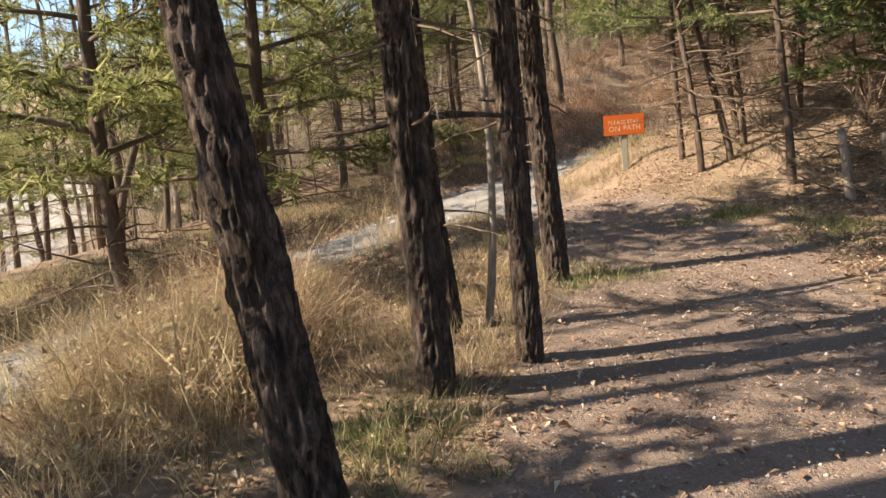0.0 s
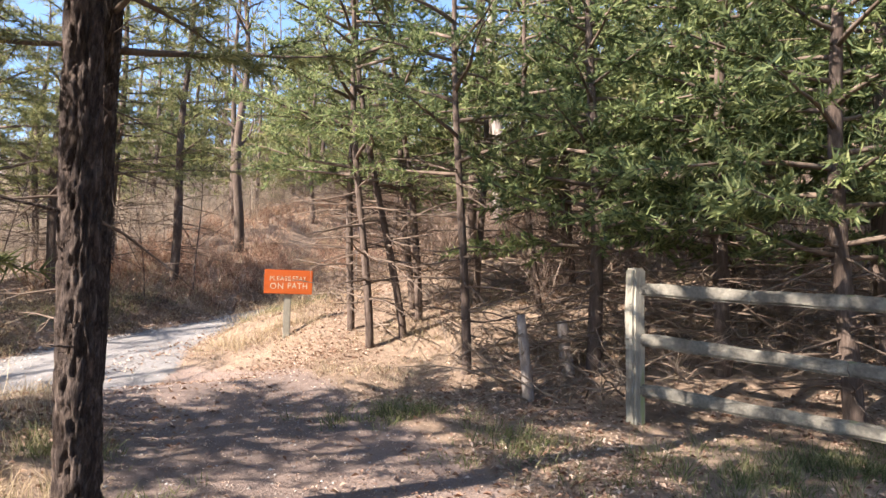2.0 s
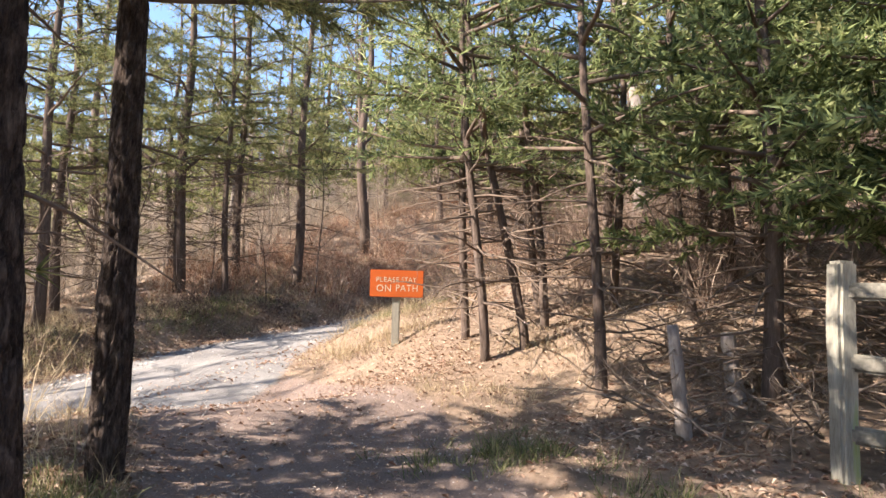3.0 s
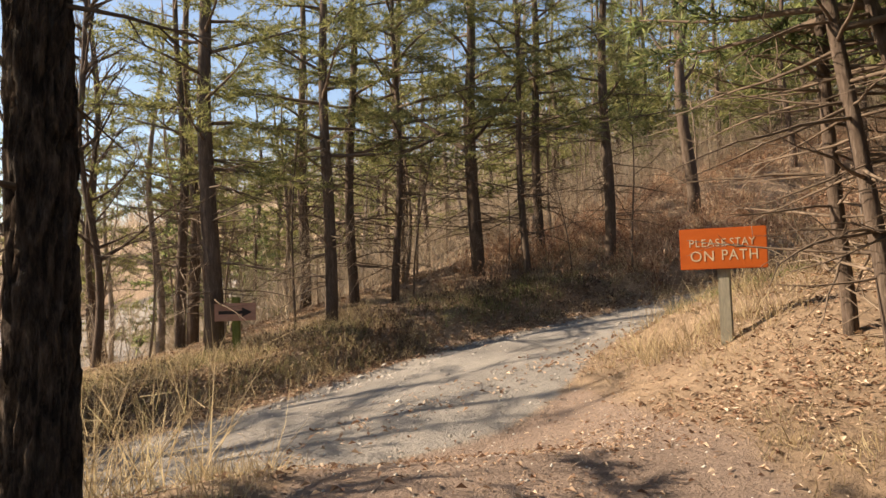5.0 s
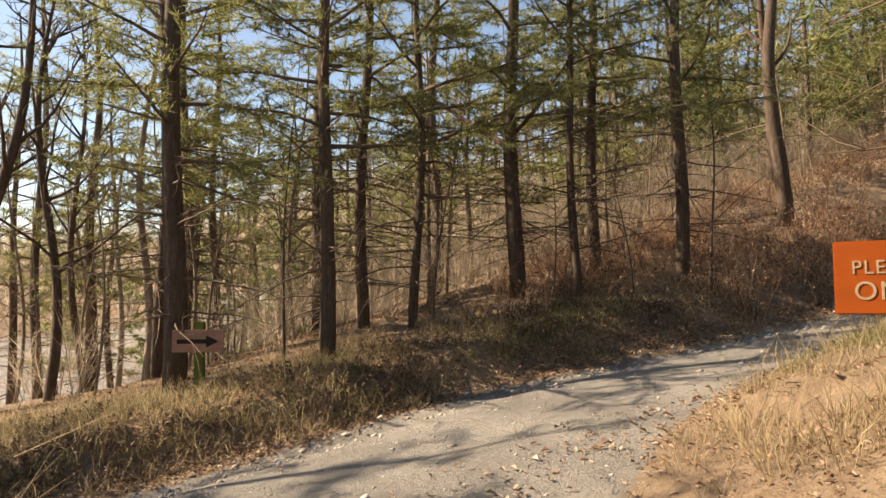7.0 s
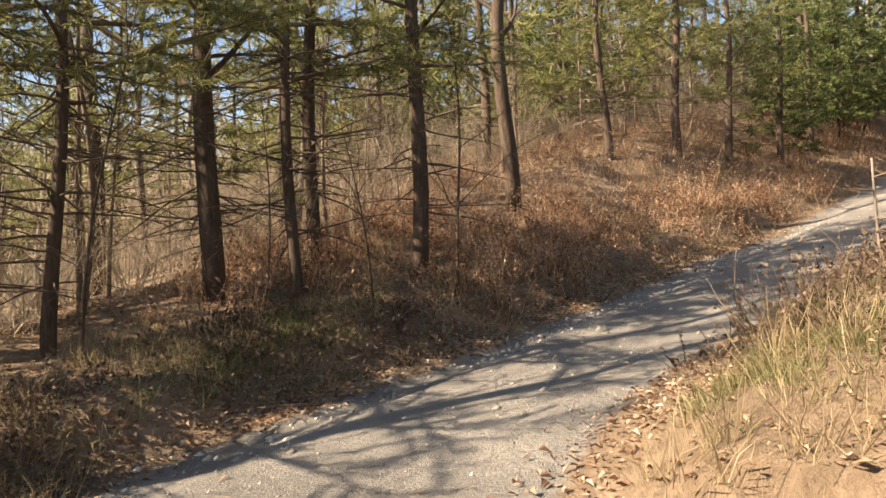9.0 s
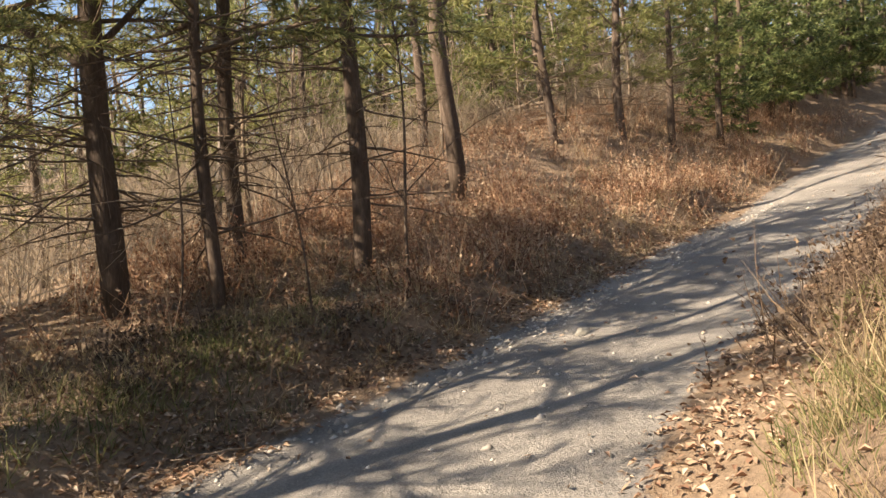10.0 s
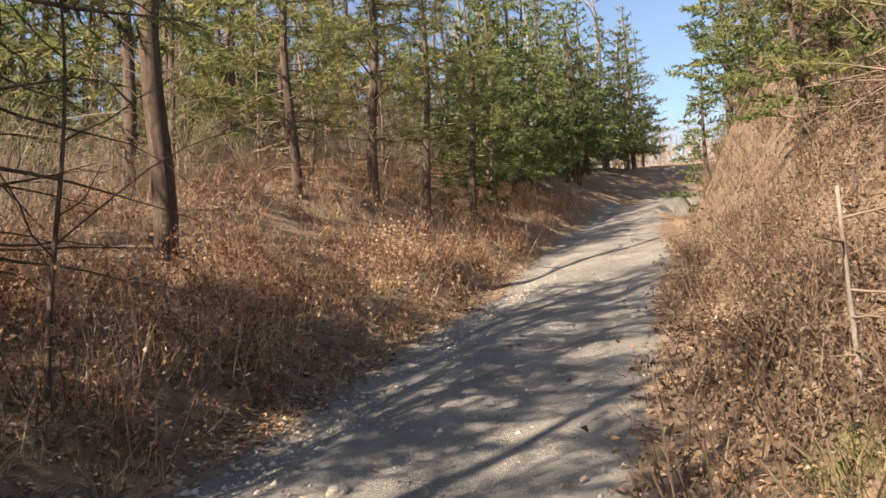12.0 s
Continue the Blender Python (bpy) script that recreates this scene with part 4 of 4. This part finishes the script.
shrubs("rusty_shrub", "rusty brown twigs in the dry bush", RUSSET, scatter((-3.2, -0.7, 3.2, 6.8), 400, lambda x, y, r, up, q, road, path: 0.5 * (((x + 1.6) / 0.65) ** 2 + ((y - 4.9) / 1.4) ** 2 < 1)), 8, 0.78, 16, 0.006, 0.7)
shrubs("dead_weed", "pale dead forked weeds at the roadside", STRAW, scatter((-1.15, -0.3, 9.8, 10.9), 40, lambda x, y, r, up, q, road, path: 0.6 + 0 * x), 4, 1.15, 7, 0.009)

shrubs("far_woods", "hazy leafless woods on the far ridges", STRAW_TWIG, scatter((-150, 150, -40, 190), 3000, lambda x, y, r, up, q, road, path: 1.0 * (np.hypot(x, y - 10) > 42) * ((np.abs(r) > 20) & ~((r > 24) & (r < 66) & (up < 6)))), 5, 8.0, 7, 0.13)
near = lambda x, y: np.exp(-(np.clip(np.hypot(x - 2, y - 14) - 9, 0, 99) / 9) ** 2)
close = lambda x, y: np.clip(9.0 / np.maximum(np.hypot(x - 2, y - 13), 0.5), 0.25, 1)
# russet weeds on both banks
weeds("russet_weeds", "dry russet weeds covering the road bank", RUSSET, scatter((-1, 24, 16, 36), 20000, lambda x, y, r, up, q, road, path: (r > 1.7) * (r < 8) * np.maximum(ss(3.6, 5.6, up), 0.5 * ss(2.8, 3.6, r) * ss(0, 2, up)) * (0.3 + 0.7 * lump(x, y, 1.3, 3)) * close(x, y)), 9, 0.66, 0.13, 9, 0.036)
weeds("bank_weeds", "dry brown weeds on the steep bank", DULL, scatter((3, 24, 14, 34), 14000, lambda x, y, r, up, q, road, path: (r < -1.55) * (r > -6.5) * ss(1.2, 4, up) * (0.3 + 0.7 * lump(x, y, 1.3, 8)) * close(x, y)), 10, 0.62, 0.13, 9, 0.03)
# straw on the verges, by the sign and in the golden clump
tufts("straw_grass", "dry straw-coloured grass along the road verge", "grass", STRAW, scatter((-12, 22, 4, 34), 34000, lambda x, y, r, up, q, road, path: (r > 1.5) * (r < 4.2) * (0.2 + 0.8 * lump(x, y, 1.7, 5)) * close(x, y)), 14, 0.27, 0.0045, 0.09, 0.8, 0.5)
tufts("straw_clumps", "tall pale dry grass beside the road", "grass", STRAW, scatter((1.5, 14, 12.5, 28), 9000, lambda x, y, r, up, q, road, path: (r < -2.0) * (r > -4.4) * ss(-1.2, 0.3, up) * (1 - 0.97 * ss(1.2, 2.8, up)) * (q < -0.9) * (0.15 + 0.85 * lump(x, y, 2.1, 4)) * close(x, y)), 14, 0.34, 0.0045, 0.1, 0.7, 0.5)
tufts("golden_grass", "golden dry grass under the bush", "grass", STRAW, scatter((-4.6, -0.7, 2.4, 8.2), 1600, lambda x, y, r, up, q, road, path: 1.0 * (((x + 1.6) / 0.8) ** 2 + ((y - 4.9) / 1.9) ** 2 < 1)), 16, 0.32, 0.0045, 0.16, 0.9, 0.6)
tufts("meadow_grass", "sparse dry grass between the trees", "grass", STRAW, scatter((-4.5, 1.2, 3, 14.5), 8000, lambda x, y, r, up, q, road, path: 0.8 * (r < -2.6) * (q > 1.3) * (x > -2.4) * (0.2 + 0.8 * lump(x, y, 1.1, 6))), 14, 0.2, 0.0045, 0.1, 0.8, 0.5)
tufts("mound_grass", "thin dry grass among the leaves on the mound", "grass", STRAW, scatter((2.2, 6.5, 8.6, 15), 2600, lambda x, y, r, up, q, road, path: 0.7 * (q < -1.1) * (r < -2) * lump(x, y, 2.3, 5, -0.3, 0.6)), 10, 0.16, 0.0045, 0.08, 1.0, 0.5)
# green patches
tufts("green_verge", "fresh green grass on the road verge", "grass", GREEN, scatter((-8, 6, 6, 21), 12000, lambda x, y, r, up, q, road, path: (r > 1.6) * (r < 3.3) * np.clip(0.45 * lump(x, y, 0.9, 2, -0.5, 0.5) + np.exp(-((up - 1.0) / 2.6) ** 2), 0, 1) * 0.5 * lump(x, y, 2.9, 21, -0.4, 0.4) * (1 - ss(3, 5, up))), 16, 0.2, 0.005, 0.09, 0.7, 0.5)
def blotch(x, y, *spots):
    return np.clip(sum(np.exp(-((x - a) / w) ** 2 - ((y - b) / h) ** 2) for a, b, w, h in spots), 0, 1)


tufts("green_patch", "low green grass patch beside the footpath", "grass", GREEN, scatter((-1.2, 7.5, 2.2, 9.4), 16000, lambda x, y, r, up, q, road, path: blotch(x, y, (3.15, 8.2, 0.5, 0.35), (3.7, 7.2, 0.4, 0.45), (4.6, 6.2, 0.8, 0.5), (5.7, 5.8, 0.9, 0.5), (1.15, 6.25, 0.3, 0.4), (0.7, 7.6, 0.3, 0.35), (-0.35, 3.4, 0.45, 0.5)) * (0.3 + 0.7 * lump(x, y, 4, 3))), 14, 0.16, 0.0055, 0.07, 0.9)
tufts("verge_grass", "rough green and straw grass on the lower verge", "grass", GREEN, scatter((-7, 1.5, 8, 18.5), 9000, lambda x, y, r, up, q, road, path: 0.5 * (r > 1.7) * (r < 3.6) * (up < 0)), 10, 0.22, 0.005, 0.1, 0.8, 0.5)
tufts("verge_straw", "dry grass on the lower verge", "grass", STRAW, scatter((-7, 1.5, 8, 18.5), 9000, lambda x, y, r, up, q, road, path: 0.8 * (r > 1.5) * (r < 3.8) * (up < 0.5)), 10, 0.28, 0.0045, 0.1, 0.9, 0.5)

tufts("bank_straw", "bent straw blades among the russet weeds", "grass", STRAW, scatter((1, 14, 16, 30), 9000, lambda x, y, r, up, q, road, path: 0.8 * (r > 1.55) * (r < 4.5) * (up > 3) * lump(x, y, 2.7, 15, -0.2, 0.5) * close(x, y)), 9, 0.3, 0.006, 0.12, 1.3, 0.7)
tufts("crest_grass", "sunlit yellow-green grass on the crest of the verge", "grass", GREEN, scatter((-2, 3.6, 16, 21.5), 5000, lambda x, y, r, up, q, road, path: 0.6 * (r > 1.9) * (r < 3.0) * lump(x, y, 3.3, 22, -0.5, 0.3) * np.exp(-((up - 2.8) / 1.6) ** 2)), 14, 0.22, 0.006, 0.09, 0.8, 0.5)
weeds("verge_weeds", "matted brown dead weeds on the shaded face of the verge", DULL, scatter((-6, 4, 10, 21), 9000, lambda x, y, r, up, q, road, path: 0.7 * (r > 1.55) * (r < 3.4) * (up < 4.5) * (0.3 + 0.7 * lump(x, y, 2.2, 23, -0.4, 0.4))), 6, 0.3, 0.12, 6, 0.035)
tufts("edge_straw", "tall pale straw clump at the road edge", "grass", STRAW, scatter((2.4, 5.6, 13.6, 17.8), 2600, lambda x, y, r, up, q, road, path: 0.3 * (r < -2.1) * blotch(x, y, (3.6, 15.5, 0.5, 0.5), (2.7, 14.2, 0.5, 0.5))), 12, 0.36, 0.0045, 0.1, 0.75, 0.5)
tufts("edge_green", "yellow-green grass at the road edge", "grass", GREEN, scatter((2.4, 5.6, 13.6, 17.8), 2600, lambda x, y, r, up, q, road, path: 1.0 * (r < -2.0) * blotch(x, y, (3.7, 15.2, 0.6, 0.6), (4.8, 16.5, 0.5, 0.4))), 14, 0.15, 0.005, 0.1, 0.8, 0.5)


def fallen_leaves(name, label, spots, size, mat):
    """Curled leaves lying on the ground."""
    x, y, z = spots
    n = len(x)
    a, w = RNG.uniform(0, 6.283, n), size * RNG.uniform(0.5, 1.3, n)
    c, s_ = np.cos(a), np.sin(a)
    ux, uy = np.stack([c, s_, RNG.normal(0, 0.25, n)], 1) * w[:, None], np.stack([-s_, c, RNG.normal(0, 0.25, n)], 1) * w[:, None] * 0.55
    P = np.stack([x, y, z + 0.008 + 0.012 * RNG.random(n)], 1)
    lift = np.stack([np.zeros(n), np.zeros(n), w * RNG.uniform(0.0, 0.8, n)], 1)
    V = np.stack([P - ux, P + uy * 0.8 - ux * 0.1 + lift, P + ux, P - uy * 0.8 - ux * 0.1 + lift], 1).reshape(-1, 3)
    T = (np.array([[0, 2, 1], [0, 3, 2]])[None] + (np.arange(n) * 4)[:, None, None]).reshape(-1, 3)
    tagged(link(name, V, T, mat), label, "leaves", kind="stuff")


fallen_leaves("fallen_leaves", "curled brown fallen leaves on the woodland floor",
              scatter((-6, 12, 0.5, 22), 330000, lambda x, y, r, up, q, road, path: (1 - road) * (0.12 + 0.6 * lump(x, y, 1.9, 7, -0.4, 0.6)) * (1 - 0.8 * path) * near(x, y)), 0.024, LITTER)
fallen_leaves("leaf_crumbs", "crumbled leaf fragments on the footpath",
              scatter((-1, 5.5, 0.6, 13), 90000, lambda x, y, r, up, q, road, path: (1 - road) * (np.abs(q) < 2.2) * (0.15 + 0.6 * lump(x, y, 2.6, 12, -0.6, 0.6))), 0.0095, LITTER)
fallen_leaves("road_leaves", "scattered brown leaves along the road edge",
              scatter((-6, 16, 8, 28), 60000, lambda x, y, r, up, q, road, path: 0.95 * np.exp(-((np.abs(r) - 1.75) / 0.4) ** 2) + 0.02 * road), 0.03, LITTER)

fallen_leaves("verge_litter", "dark curled leaves heaped along the foot of the verge",
              scatter((-5, 9, 12, 25), 90000, lambda x, y, r, up, q, road, path: (r > 1.2) * np.exp(-((r - 1.75) / 0.45) ** 2) * (0.35 + 0.65 * lump(x, y, 3.1, 17, -0.4, 0.4))), 0.032, LITTER)


def gravel(name, label, spots, size):
    x, y, z = spots
    n = len(x)
    w = size * RNG.uniform(0.4, 1.5, n) ** 1.5
    o = np.array([[1, 0, 0], [0, 1, 0], [-1, 0, 0], [0, -1, 0], [0.1, 0.1, 0.75], [0, 0, -0.5]])
    V = np.stack([x, y, z], 1)[:, None] + (o[None] * RNG.uniform(0.6, 1.3, (n, 6, 3))) * w[:, None, None]
    T = np.array([[0, 1, 4], [1, 2, 4], [2, 3, 4], [3, 0, 4], [1, 0, 5], [2, 1, 5], [3, 2, 5], [0, 3, 5]])
    tagged(link(name, V.reshape(-1, 3), (T[None] + (np.arange(n) * 6)[:, None, None]).reshape(-1, 3), PEBBLE), label, "gravel", kind="stuff")


gravel("road_gravel", "loose pale gravel on the road", scatter((-5, 12, 9, 25), 90000, lambda x, y, r, up, q, road, path: road * (0.05 + 0.7 * np.exp(-((r - 1.05) / 0.35) ** 2) * lump(x, y, 1.5, 3, -0.5, 0.5))), 0.013)
gravel("path_gravel", "small stones on the footpath", scatter((-0.5, 5, 0.5, 14), 22000, lambda x, y, r, up, q, road, path: 0.16 * path), 0.009)
gravel("gutter_stones", "loose grey stones in the washed-out gutter of the road", scatter((-4, 11, 12, 25), 9000, lambda x, y, r, up, q, road, path: 0.8 * np.exp(-((r - 1.15) / 0.3) ** 2) + 0.03 * road), 0.028)
weeds("bush_sprigs", "golden dry seed sprigs on the feathery bush", STRAW, scatter((-4.2, -0.7, 2.8, 7.6), 900, lambda x, y, r, up, q, road, path: 0.5 * (((x + 1.65) / 0.65) ** 2 + ((y - 4.8) / 1.5) ** 2 < 1)), 10, 0.8, 0.16, 9, 0.026)
